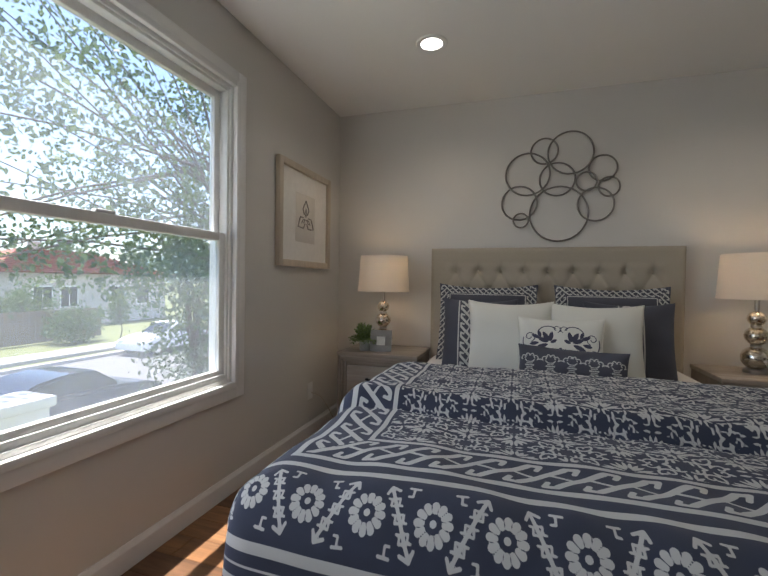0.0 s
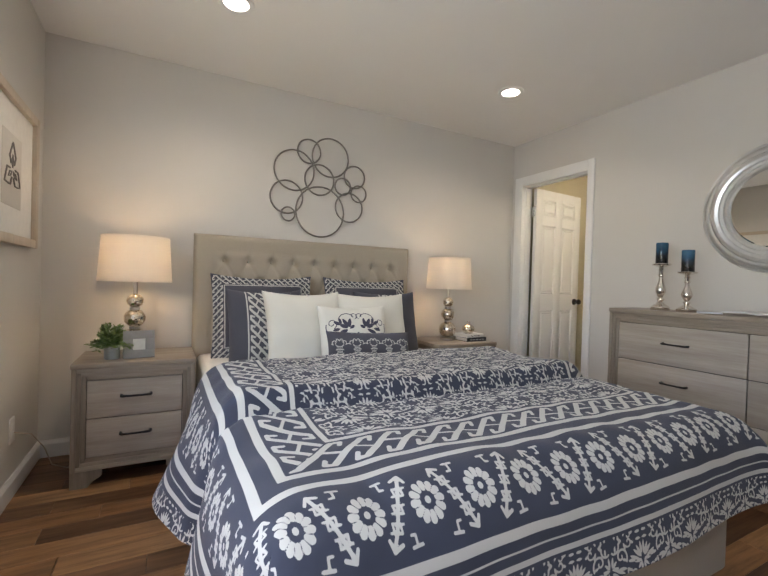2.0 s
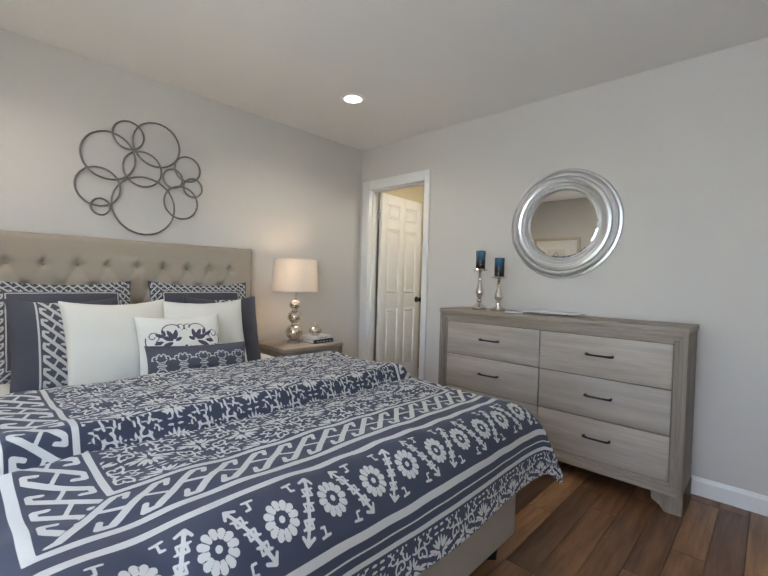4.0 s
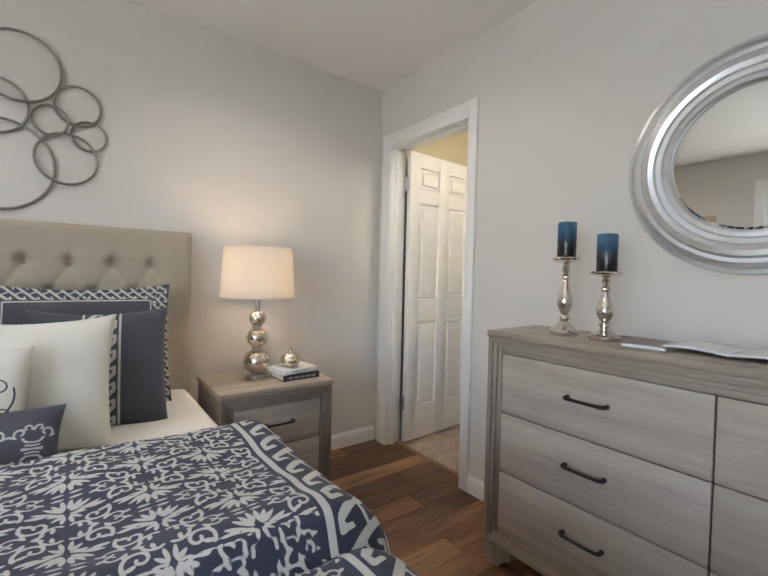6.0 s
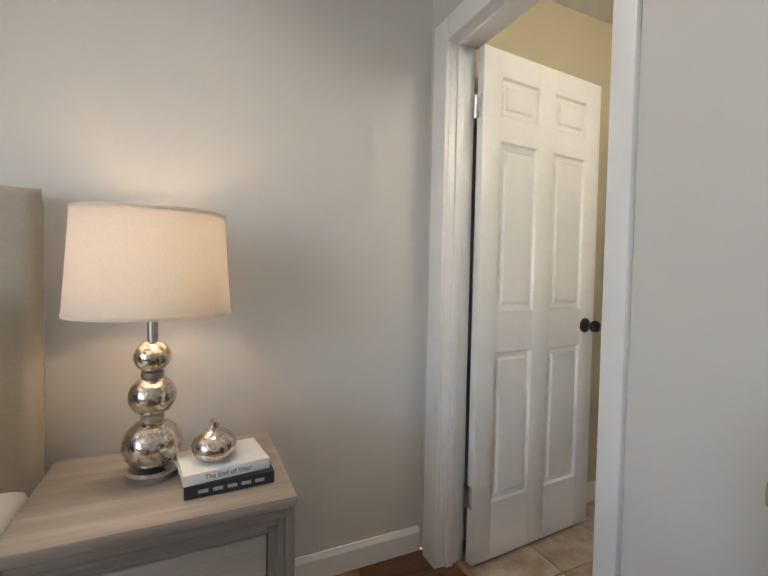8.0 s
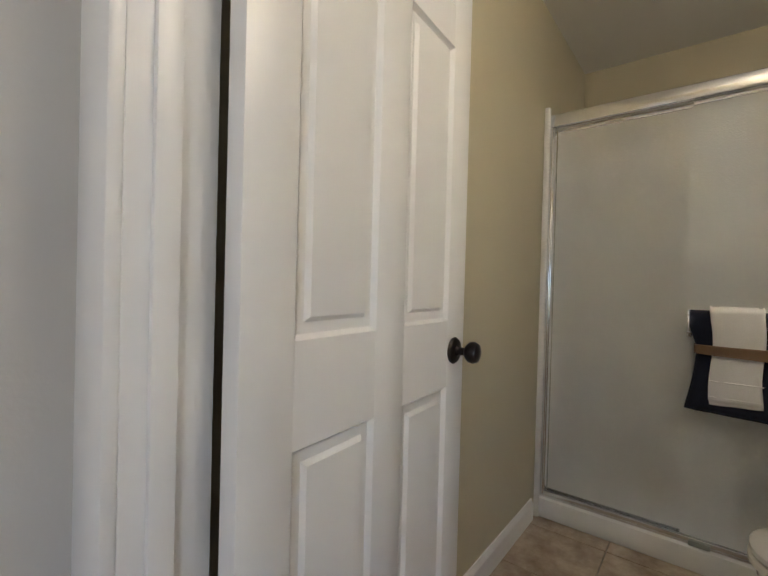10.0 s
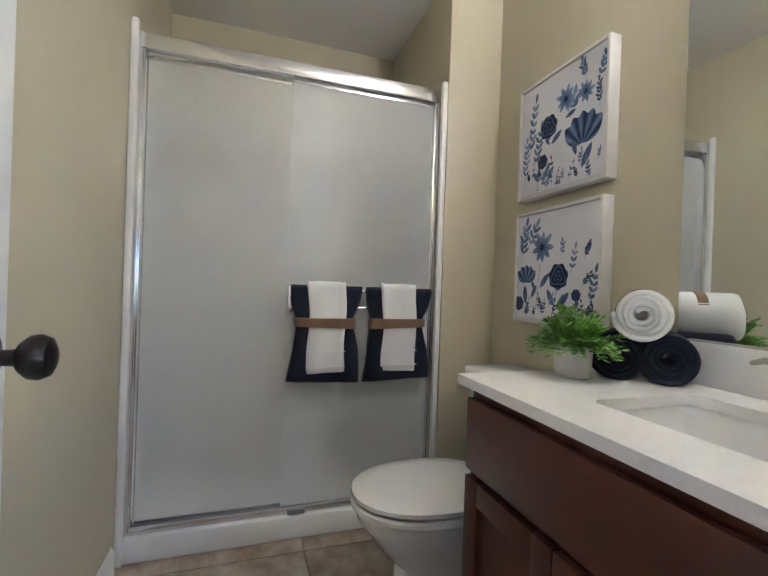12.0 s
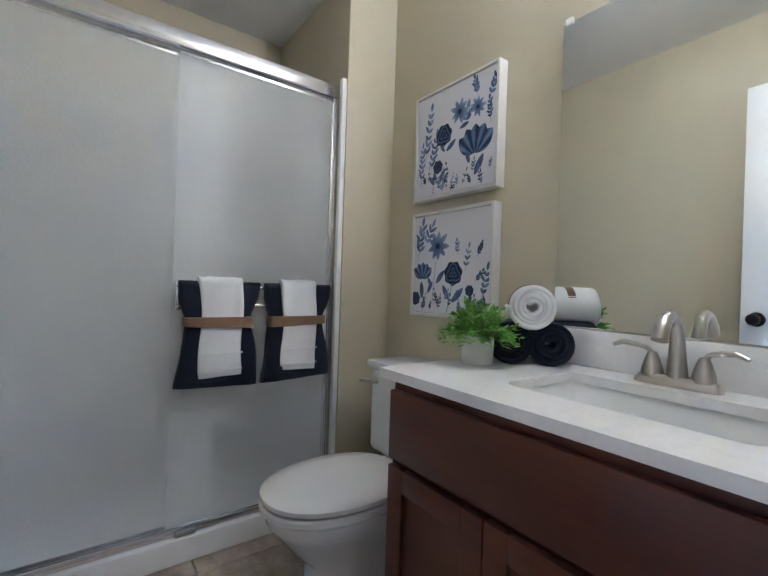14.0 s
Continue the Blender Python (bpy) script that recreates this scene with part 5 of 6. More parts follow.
for sx in (-1, 1):
    hx_ = FX + sx * 0.052
    h = part("handle_base", lathe(bmesh.new(), [(0, 0), (0.024, 0.0), (0.0235, 0.012), (0.019, 0.03), (0.012, 0.05), (0.009, 0.056), (0, 0.058)], (hx_, FY, CT + 0.018), 22), NICKEL, fau)
    pts = [(hx_, FY, CT + 0.07), (hx_ + sx * 0.012, FY + 0.004, CT + 0.083), (hx_ + sx * 0.035, FY + 0.010, CT + 0.089), (hx_ + sx * 0.06, FY + 0.016, CT + 0.092), (hx_ + sx * 0.082, FY + 0.022, CT + 0.083)]
    part("lever", tube(bmesh.new(), pts, [0.006, 0.0055, 0.0065, 0.007, 0.0045], 10), NICKEL, h)

mir = thing("vanity_mirror", (4.225, BR + 0.002, 0.942), "large frameless wall mirror above the vanity", "mirror")
part("mirror_glass", boxes(((3.825, BR + 0.002, 0.942), (4.625, BR + 0.008, 1.872)), bevel=0.0015), MIRROR, mir, "mirror glass", 0)
for x in (3.86, 4.605):
    part("clip", boxes(((x - 0.012, BR + 0.003, 1.862), (x + 0.012, BR + 0.014, 1.884)), bevel=0.003), VINYL, mir, "clear plastic mirror clip")

light_bar = thing("vanity_light", (4.225, BR + 0.002, 2.06), "brushed nickel vanity light with three glass shades, lit", "wall light")
part("back_plate", boxes(((3.95, BR + 0.001, 2.05), (4.50, BR + 0.026, 2.15)), bevel=0.006), NICKEL, light_bar)
OPAL = glow("lit_opal_glass", (1.0, 0.9, 0.74), 2)
for x in (4.03, 4.225, 4.42):
    a = part("arm", tube(bmesh.new(), [(x, BR + 0.02, 2.10), (x, BR + 0.07, 2.12), (x, BR + 0.10, 2.145)], 0.008), NICKEL, light_bar)
    part("shade", lathe(bmesh.new(), [(0.0, 0.0), (0.025, 0.002), (0.04, 0.03), (0.05, 0.08), (0.054, 0.11), (0.05, 0.11), (0, 0.02)], (x, BR + 0.10, 2.145), 24), OPAL, a)
    lamp("vanity_bulb", "POINT", pose(x, BR + 0.10, 2.29), VANITY_WATTS, (1.0, 0.89, 0.72), size=0.045)


# ---- flower canvases ----
def flower_canvas(x0, x1, z0, z1, which, label):
    t = thing("flower_canvas", ((x0 + x1) / 2, BR + 0.002, z0), label, "picture", "flower canvases")
    FR = plain("white_gold_frame", (0.68, 0.66, 0.63), 0.35, 0.2)
    for nm, a, b in (("frame_side", (x0, BR + 0.002, z0), (x0 + 0.012, BR + 0.046, z1)), ("frame_side", (x1 - 0.012, BR + 0.002, z0), (x1, BR + 0.046, z1)), ("frame_rail", (x0 + 0.012, BR + 0.002, z0), (x1 - 0.012, BR + 0.046, z0 + 0.012)), ("frame_rail", (x0 + 0.012, BR + 0.002, z1 - 0.012), (x1 - 0.012, BR + 0.046, z1))):
        part(nm, boxes((a, b), bevel=0.002), FR, t)
    # black sheet puts the shade between frame and canvas into colour
    part("shadow_gap", boxes(((x0 + 0.01, BR + 0.003, z0 + 0.01), (x1 - 0.01, BR + 0.02, z1 - 0.01))), BLACK, t)
    n = 220
    u, v = np.meshgrid(np.linspace(0, 1, n), np.linspace(0, 1, n))
    ink, tone = np.full_like(u, 1.0), np.full_like(u, 0.5)
    r = random.Random(which)

    def put(d, k):
        nonlocal ink, tone
        hit = d < 0.002
        tone = np.where(hit, k, tone)
        ink = np.minimum(ink, d)

    def rose(cx, cy, rad):
        d = np.hypot(u - cx, v - cy)
        th = np.arctan2(v - cy, u - cx)
        put(d - rad * (1 + 0.06 * np.sin(th * 7)), 0.80 + 0.20 * np.sin(d / rad * 16 + np.sin(th * 3) * 2.2))

    def daisy(cx, cy, rad):
        for k in range(9):
            a = k * 40 + r.uniform(-8, 8)
            put(leaf_d(u, v, cx, cy, a, rad * r.uniform(0.8, 1.05), rad * 0.17), 0.22 + 0.45 * (1 - np.clip(np.hypot(u - cx, v - cy) / rad, 0, 1)))
        put(np.hypot(u - cx, v - cy) - rad * 0.16, 0.9)

    def poppy(cx, cy, rad):
        for k, a in enumerate((40, 65, 90, 115, 140)):
            put(leaf_d(u, v, cx, cy - rad * 0.8, a, rad * 1.7, rad * 0.52), 0.62 + 0.2 * np.sin(np.arctan2(v - cy + rad, u - cx) * 14))

    def sprig(cx, cy, ang, ln, leaves, k, size=0.045):
        ex, ey = cx + ln * math.cos(radians(ang)), cy + ln * math.sin(radians(ang))
        put(seg_d(u, v, cx, cy, ex, ey, 0.0022), k)
        for i in range(leaves):
            f = 0.25 + 0.75 * i / leaves
            for s in (-1, 1):
                put(leaf_d(u, v, cx + (ex - cx) * f, cy + (ey - cy) * f, ang + s * r.uniform(28, 50), size * r.uniform(0.8, 1.3), size * 0.22), k + r.uniform(-0.12, 0.15))
        put(leaf_d(u, v, ex, ey, ang, size * 1.2, size * 0.25), k)

    if which == 1:
        for a in ((0.12, 0.30, 82, 0.55, 6, 0.45, 0.075), (0.07, 0.1, 88, 0.4, 6, 0.4, 0.06), (0.20, 0.2, 78, 0.38, 5, 0.5, 0.07), (0.80, 0.80, 105, 0.16, 4, 0.5, 0.055), (0.93, 0.72, 70, 0.22, 4, 0.6, 0.06), (0.95, 0.52, 95, 0.2, 5, 0.65, 0.045), (0.66, 0.60, 80, 0.1, 2, 0.45, 0.09)):
            sprig(*a)
        daisy(0.58, 0.73, 0.13)
        daisy(0.80, 0.70, 0.10)
        poppy(0.78, 0.42, 0.15)
        rose(0.38, 0.56, 0.105)
        rose(0.31, 0.27, 0.065)
        for a in ((0.40, 0.40, 130, 0.10), (0.42, 0.40, 35, 0.15), (0.72, 0.22, 110, 0.13), (0.78, 0.10, 60, 0.2), (0.33, 0.12, 55, 0.14), (0.27, 0.1, 130, 0.13), (0.70, 0.60, 195, 0.12)):
            put(leaf_d(u, v, *a, a[3] * 0.17), 0.6)
    else:
        for a in ((0.06, 0.55, 80, 0.35, 5, 0.5, 0.085), (0.16, 0.68, 62, 0.22, 3, 0.35, 0.08), (0.72, 0.42, 80, 0.22, 3, 0.4, 0.05), (0.62, 0.58, 95, 0.12, 3, 0.4, 0.04), (0.86, 0.55, 68, 0.12, 5, 0.75, 0.04), (0.92, 0.15, 78, 0.28, 4, 0.5, 0.07), (0.84, 0.32, 50, 0.12, 4, 0.7, 0.04)):
            sprig(*a)
        daisy(0.35, 0.68, 0.17)
        poppy(0.14, 0.43, 0.10)
        rose(0.57, 0.40, 0.115)
        rose(0.78, 0.24, 0.05)
        rose(0.04, 0.14, 0.07)
        for a in ((0.34, 0.30, 50, 0.17), (0.28, 0.26, 120, 0.12), (0.52, 0.14, 120, 0.17), (0.56, 0.12, 45, 0.2), (0.22, 0.2, 60, 0.14), (0.14, 0.14, 95, 0.18)):
            put(leaf_d(u, v, *a, a[3] * 0.17), 0.62)
        put(seg_d(u, v, 0.33, 0.52, 0.29, 0.1, 0.003), 0.5)
        put(seg_d(u, v, 0.56, 0.3, 0.5, 0.02, 0.004), 0.6)
    for _ in range(26):
        sprig(r.uniform(0.02, 0.98), r.uniform(0.0, 0.14), r.uniform(65, 115), r.uniform(0.05, 0.14), r.choice((2, 3)), r.uniform(0.35, 0.85), r.uniform(0.022, 0.04))
    px, pz = x1 - 0.015 - u * (x1 - x0 - 0.03), z0 + 0.015 + v * (z1 - z0 - 0.03)
    c = sheet("canvas", np.stack([px, np.full_like(px, BR + 0.042), pz], -1), CANVAS, ink * 420, t, (0, 0, 0), 0.018, {"tone": np.clip(tone, 0, 1)})
    tagged(c, "white canvas printed with blue flowers")


def canvas_mat():
    m = Mat("flower_canvas", 0.75, 0, 0.2)
    e = m.node("MapRange", m.attr("ink"))
    e.inputs[1].default_value, e.inputs[2].default_value = 0.7, -0.7
    blot = m.noise(18, m.coords(), 5)
    k = m.math("ADD", m.attr("tone"), m.math("MULTIPLY", m.math("SUBTRACT", blot, 0.5), 0.5))
    blue = m.ramp(k, [(0.1, (0.42, 0.50, 0.66)), (0.45, (0.14, 0.20, 0.36)), (0.75, (0.035, 0.055, 0.13)), (1.0, (0.012, 0.016, 0.035))])
    return m.colour(m.mix(e.outputs[0], (0.70, 0.69, 0.72), blue)).bump(m.noise(500, m.coords(), 2), 0.2, 0.0006).m


CANVAS = canvas_mat()
flower_canvas(4.836, 5.278, 1.407, 1.853, 1, "square canvas of blue poppies and daisies in a white frame")
flower_canvas(4.841, 5.278, 0.929, 1.357, 2, "square canvas of a blue daisy and rose in a white frame")


# ---- plants ----
def leaf_mat(name, a, b):
    m = Mat(name, 0.45, 0, 0.4)
    g = m.node("NewGeometry").outputs["Random Per Island"]
    m.colour(m.mix(g, a, b))
    m.b.inputs["Subsurface Weight"].default_value = 0.0
    return m.m


FERN = leaf_mat("fern_green", (0.08, 0.20, 0.025), (0.24, 0.46, 0.07))
SPRIG = leaf_mat("sprig_green", (0.08, 0.14, 0.045), (0.22, 0.30, 0.11))


def potted(name, base, pot_r, pot_h, pot_mat, leafm, n, reach, up, leaf, label, seed, pot_label):
    r = random.Random(seed)
    b = Vector(base)
    t = thing(name, base, label, "plant")
    prof = [(0, 0), (pot_r * 0.9, 0), (pot_r * 0.95, 0.006), (pot_r, pot_h * 0.9), (pot_r, pot_h), (pot_r * 0.9, pot_h), (pot_r * 0.88, pot_h * 0.86), (0, pot_h * 0.86)]
    part("pot", lathe(bmesh.new(), prof, base, 32), pot_mat, t, pot_label)
    stems, leaves = bmesh.new(), bmesh.new()
    for k in range(n):
        a, tilt, ln = r.uniform(0, 2 * math.pi), r.uniform(0.05, 1.0) ** 0.7, r.uniform(0.65, 1.0)
        start = b + Vector((math.cos(a), math.sin(a), 0)) * pot_r * 0.6 * r.random() + Vector((0, 0, pot_h * 0.86))
        pts = []
        for i in range(6):
            f = i / 5
            out = reach * ln * tilt * f
            h = up * ln * (1.15 - 0.55 * tilt) * f - 0.75 * up * tilt * tilt * f * f * ln
            pts.append(start + Vector((math.cos(a) * out, math.sin(a) * out, h)))
        tube(stems, pts, 0.0009, 3)
        for i in range(1, 6):
            for j in range(3):
                p = pts[i - 1].lerp(pts[i], (j + r.random()) / 3)
                d = (pts[i] - pts[i - 1]).normalized()
                for s in (-1, 1):
                    side = (d.cross(Vector((0, 0, 1))).normalized() * s + d * 0.7 + Vector((r.uniform(-0.4, 0.4), r.uniform(-0.4, 0.4), r.uniform(-0.2, 0.5)))).normalized()
                    l = leaf * r.uniform(0.7, 1.2)
                    w = side.cross(Vector((r.uniform(-1, 1), r.uniform(-1, 1), 1))).normalized() * l * 0.17
                    q = [p, p + side * l * 0.5 + w, p + side * l, p + side * l * 0.5 - w]
                    leaves.faces.new([leaves.verts.new(c) for c in q])
    part("stems", stems, leafm, t)
    part("foliage", leaves, leafm, t, "many small feathery green leaves", 0)
    return t


CONCRETE = plain("pale_concrete", (0.62, 0.60, 0.56), 0.8, 0, 0.2, 18, 0.3)
potted("potted_fern", (4.70, -1.252, CT + 0.0005), 0.047, 0.084, CONCRETE, FERN, 150, 0.125, 0.115, 0.021, "small green faux fern in a pale concrete pot", 3, "pale concrete pot")


# ---- rolled towels ----
def roll(name, c, r, ln, mat, ang, label, group=""):
    """A rolled towel whose coiled end faces the room; ang is the way of its axis in degrees."""
    k = 150
    turns = 4
    rows_ = []
    th = np.linspace(0.4, turns * 2 * np.pi, k)
    rad = r * (0.12 + 0.88 * th / th[-1])
    n = 14
    for i in range(n + 1):
        f = i / n
        ed = min(f, 1 - f) * ln
        q = 1 - 0.05 * max(0, 1 - ed / 0.012)
        y = -ln / 2 + f * ln
        rows_.append(np.stack([rad * q * np.cos(th), np.full(k, y) + 0.004 * np.sin(th * 1.7), rad * q * np.sin(th)], -1))
    ob = sheet(name, np.array(rows_), mat, None, None, (0, 0, 0), r * 0.21)
    ob.matrix_basis = pose(c[0], c[1], c[2], 0, 0, ang)
    return tagged(ob, label, "towel", group)


AX = 40
back_x, back_y = math.sin(radians(AX)), -math.cos(radians(AX))
for fx, fy in ((4.648, -1.338), (4.563, -1.410)):
    roll("rolled_towel", (fx + back_x * 0.075, fy + back_y * 0.075, CT + 0.0625), 0.057, 0.15, NAVYTERRY, AX, "tightly rolled navy towel on the vanity top", "rolled towels")
white = thing("rolled_hand_towel", (4.600 + back_x * 0.07, -1.366 + back_y * 0.07, CT + 0.11), "rolled white towel with a brown ribbon, on two navy rolls", "towel", "rolled towels")
w = roll("towel_roll", (0, 0, 0), 0.058, 0.17, WHITETERRY, AX, "")
w.parent = white
w.location = (0, 0, 0.058)
del w["category"]
bm = lathe(bmesh.new(), [(0.0612, -0.013), (0.0628, -0.012), (0.0628, 0.012), (0.0612, 0.013), (0.0612, -0.013)], (0, 0, 0), 40, pose(0, 0, 0, 0, 0, AX) @ pose(0, 0, 0, 90))
bmesh.ops.translate(bm, verts=bm.verts, vec=place_of(white) + Vector((0, 0, 0.058)))
part("ribbon", bm, BROWNBAND, white, "brown ribbon")

# ---- small bedroom things ----
NT = 0.6355
PAPER = plain("book_pages", (0.74, 0.71, 0.64), 0.9, 0, 0.1, 300)


def book(name, c, w, d, h, turn, cover, label, words="", ink=None, group=""):
    """A closed book lying flat, its spine towards -y."""
    t = thing(name, (0, 0, 0), label, "book", group)
    part("pages", boxes(((-w / 2 + 0.004, -d / 2 + 0.004, 0.003), (w / 2 - 0.004, d / 2 - 0.004, h - 0.003))), PAPER, t)
    bm = boxes(((-w / 2, -d / 2, 0), (w / 2, d / 2, 0.003)), ((-w / 2, -d / 2, h - 0.003), (w / 2, d / 2, h)), ((-w / 2, -d / 2 - 0.002, 0), (w / 2, -d / 2 + 0.003, h)), bevel=0.001)
    part("cover", bm, cover, t)
    if words:
        cu = bpy.data.curves.new("title", "FONT")
        cu.body, cu.size, cu.align_x, cu.align_y, cu.extrude = words, h * 0.62, "CENTER", "CENTER", 0.0002
        dep = new("title_source", cu)
        me = bpy.data.meshes.new_from_object(dep.evaluated_get(bpy.context.evaluated_depsgraph_get()))
        bpy.data.objects.remove(dep)
        me.transform(pose(0, -d / 2 - 0.0025, h / 2, 90))
        me.materials.append(ink)
        ob = new("title", me)
        ob.parent = t
    elif ink:
        for k in range(5):
            part("spine_mark", boxes(((-w / 2 + 0.03 + k * 0.032, -d / 2 - 0.0028, h * 0.35), (-w / 2 + 0.052 + k * 0.032, -d / 2 - 0.0018, h * 0.62))), ink, t)
    t.matrix_basis = pose(*c, 0, 0, turn)
    return t


INK = plain("black_ink", (0.03, 0.03, 0.03), 0.7)
book("book", (2.868, -0.385, NT), 0.205, 0.15, 0.030, 2, plain("black_cover", (0.022, 0.024, 0.026), 0.5), "black hardback book lying on the nightstand", "", plain("grey_foil", (0.35, 0.35, 0.33), 0.4), "stacked books")
book("book", (2.855, -0.375, NT + 0.0305), 0.20, 0.15, 0.026, 8, plain("white_cover", (0.76, 0.74, 0.70), 0.6), "white hardback book lying on a black one", "The End of Your", INK, "stacked books")
vase_p = [(0, 0), (0.025, 0), (0.040, 0.008), (0.052, 0.026), (0.054, 0.040), (0.046, 0.058), (0.028, 0.072), (0.013, 0.079), (0.011, 0.092), (0.0135, 0.098), (0.010, 0.098), (0.008, 0.08)]
single("bud_vase", lathe(bmesh.new(), vase_p, (2.835, -0.392, NT + 0.0568), 36), MERCURY, (2.835, -0.392, NT + 0.0568), "squat silver mercury glass bud vase on two books", "vase")

potted("potted_sprig", (0.372, -0.425, NT + 0.0005), 0.038, 0.075, plain("grey_ceramic", (0.36, 0.38, 0.38), 0.6, 0, 0.15, 60, 0.3), SPRIG, 60, 0.115, 0.125, 0.030, "small faux greenery in a ribbed grey pot", 9, "grey ceramic pot")
pf = thing("photo_frame", (0, 0, 0), "grey photo frame standing with a small pale picture", "photo frame")
GREYF = plain("grey_felt_frame", (0.27, 0.27, 0.265), 0.7, 0, 0.15, 50)
bm = boxes(((-0.075, -0.006, 0), (0.075, 0.006, 0.045)), ((-0.075, -0.006, 0.105), (0.075, 0.006, 0.15)), ((-0.075, -0.006, 0.045), (-0.03, 0.006, 0.105)), ((0.03, -0.006, 0.045), (0.075, 0.006, 0.105)), bevel=0.0012)
part("frame", bm, GREYF, pf)
part("picture", boxes(((-0.031, -0.0035, 0.044), (0.031, 0.002, 0.106))), plain("pale_print", (0.62, 0.63, 0.60), 0.6, 0, 0.2, 120), pf, "pale printed card")
part("stand", boxes(((-0.02, 0.004, 0.0), (0.02, 0.05, 0.004)), ((-0.02, 0.03, 0.0), (0.02, 0.034, 0.07)), bevel=0.001), GREYF, pf)
pf.matrix_basis = pose(0.50, -0.452, NT + 0.001, -10, 0, 8)


# ---- candlesticks ----
def candlestick(x, y, s, base, label):
    t = thing("candlestick", (x, y, base), label, "candlestick", "candlesticks")
    p = [(0, 0), (0.052, 0), (0.054, 0.004), (0.054, 0.014), (0.048, 0.020), (0.038, 0.026), (0.022, 0.036), (0.013, 0.046), (0.020, 0.054), (0.020, 0.060), (0.012, 0.068), (0.019, 0.078), (0.029, 0.096), (0.030, 0.110), (0.024, 0.130), (0.015, 0.155), (0.011, 0.178), (0.017, 0.184), (0.017, 0.190), (0.011, 0.196), (0.014, 0.208), (0.016, 0.216), (0.012, 0.222), (0.014, 0.230), (0.034, 0.236), (0.050, 0.240), (0.053, 0.246), (0.050, 0.250), (0.038, 0.249), (0, 0.249)]
    part("stick", lathe(bmesh.new(), [(r, z * s) for r, z in p], (x, y, base), 36), SILVERED, t, "turned silver mercury glass stem")
    z0 = base + 0.249 * s
    h = 0.135
    c = part("candle", lathe(bmesh.new(), [(0, 0), (0.0335, 0), (0.0345, 0.003), (0.0345, h - 0.004), (0.032, h), (0.03, h - 0.004), (0, h - 0.008)], (x, y, z0), 32), CANDLE, t, "mottled blue and black pillar candle")
    part("wick", rod(bmesh.new(), (x, y, z0 + h - 0.008), (x, y, z0 + h + 0.006), 0.0012, None, 6), BLACK, c)


def candle_mat():
    m = Mat("mottled_blue_wax", 0.18)
    n = m.noise(26, m.coords((1, 1, 0.5)), 5)
    z = m.node("SeparateXYZ", m.coords((1, 1, 1), "Generated")).outputs[2]
    k = m.math("ADD", m.math("MULTIPLY", z, 0.8), m.math("MULTIPLY", n, 0.55))
    return m.colour(m.ramp(k, [(0.45, (0.012, 0.013, 0.012)), (0.62, (0.02, 0.03, 0.04)), (0.8, (0.02, 0.07, 0.13)), (1.0, (0.04, 0.13, 0.22))])).m


CANDLE = candle_mat()
SILVERED = plain("silvered_glass", (0.74, 0.69, 0.63), 0.14, 1.0, 0.12, 40)
candlestick(3.455, -1.545, 1.2, 0.9655, "tall silver candlestick with a blue pillar candle")
candlestick(3.455, -1.698, 0.98, 0.9655, "shorter silver candlestick with a blue pillar candle")
mag = thing("open_magazine", (3.49, -2.1, 0.9655), "thin open magazine lying on the dresser", "magazine")
for a, b, s in ((-2.24, -2.06, 1), (-2.06, -1.90, -1)):
    u, v = np.meshgrid(np.linspace(0, 1, 14), np.linspace(0, 1, 8))
    yy = a + (b - a) * u
    zz = 0.972 + 0.010 * np.sin(np.pi * (u if s < 0 else 1 - u) * 0.8) * 0.9
    tagged(sheet("page", np.stack([3.40 + 0.2 * v, yy, zz], -1), plain("gloss_page", (0.72, 0.73, 0.75), 0.25, 0, 0.15, 14), None, mag, (0, 0, 0), 0.005), "glossy pale page")
single("marker_pen", rod(rod(bmesh.new(), (3.36, -1.80, 0.972), (3.37, -1.90, 0.972), 0.006), (3.37, -1.90, 0.972), (3.372, -1.92, 0.972), 0.005), plain("white_pen", (0.7, 0.72, 0.78), 0.3), (3.36, -1.85, 0.966), "small white pen lying on the dresser", "pen")

# ---- outside the window ----
GZ = -2.5


def ground_mat():
    m = Mat("dry_lawn", 0.95)
    n, f = m.noise(0.35, m.coords(), 6), m.noise(14, m.coords(), 4)
    return m.colour(m.mix(m.math("MULTIPLY", n, f), (0.10, 0.13, 0.04), (0.30, 0.27, 0.14))).m


def strip(name, x0, x1, z0, z1, mat, label, cat):
    return setting(name, boxes(((x0, -80, z0), (x1, 120, z1)), bevel=0.02), mat, label, cat)


bm = bmesh.new()
bmesh.ops.create_grid(bm, x_segments=8, y_segments=8, size=2500, matrix=pose(0, 0, GZ - 0.06))
setting("ground", bm, ground_mat(), "dry green lawn reaching into the distance", "ground")
strip("road", -16.6, -7.6, GZ - 0.3, GZ - 0.02, plain("pale_asphalt", (0.16, 0.155, 0.15), 0.9, 0, 0.15, 3, 0.2), "sunlit grey asphalt street", "road")
CONC = plain("concrete_kerb", (0.42, 0.40, 0.37), 0.9, 0, 0.15, 5, 0.2)
strip("kerb_far", -16.85, -16.6, GZ - 0.3, GZ + 0.12, CONC, "concrete kerb along the street", "kerb")
strip("kerb_near", -7.6, -7.35, GZ - 0.3, GZ + 0.12, CONC, "concrete kerb along the street", "kerb")
strip("pavement", -19.6, -18.1, GZ - 0.3, GZ + 0.1, CONC, "pale concrete pavement", "pavement")
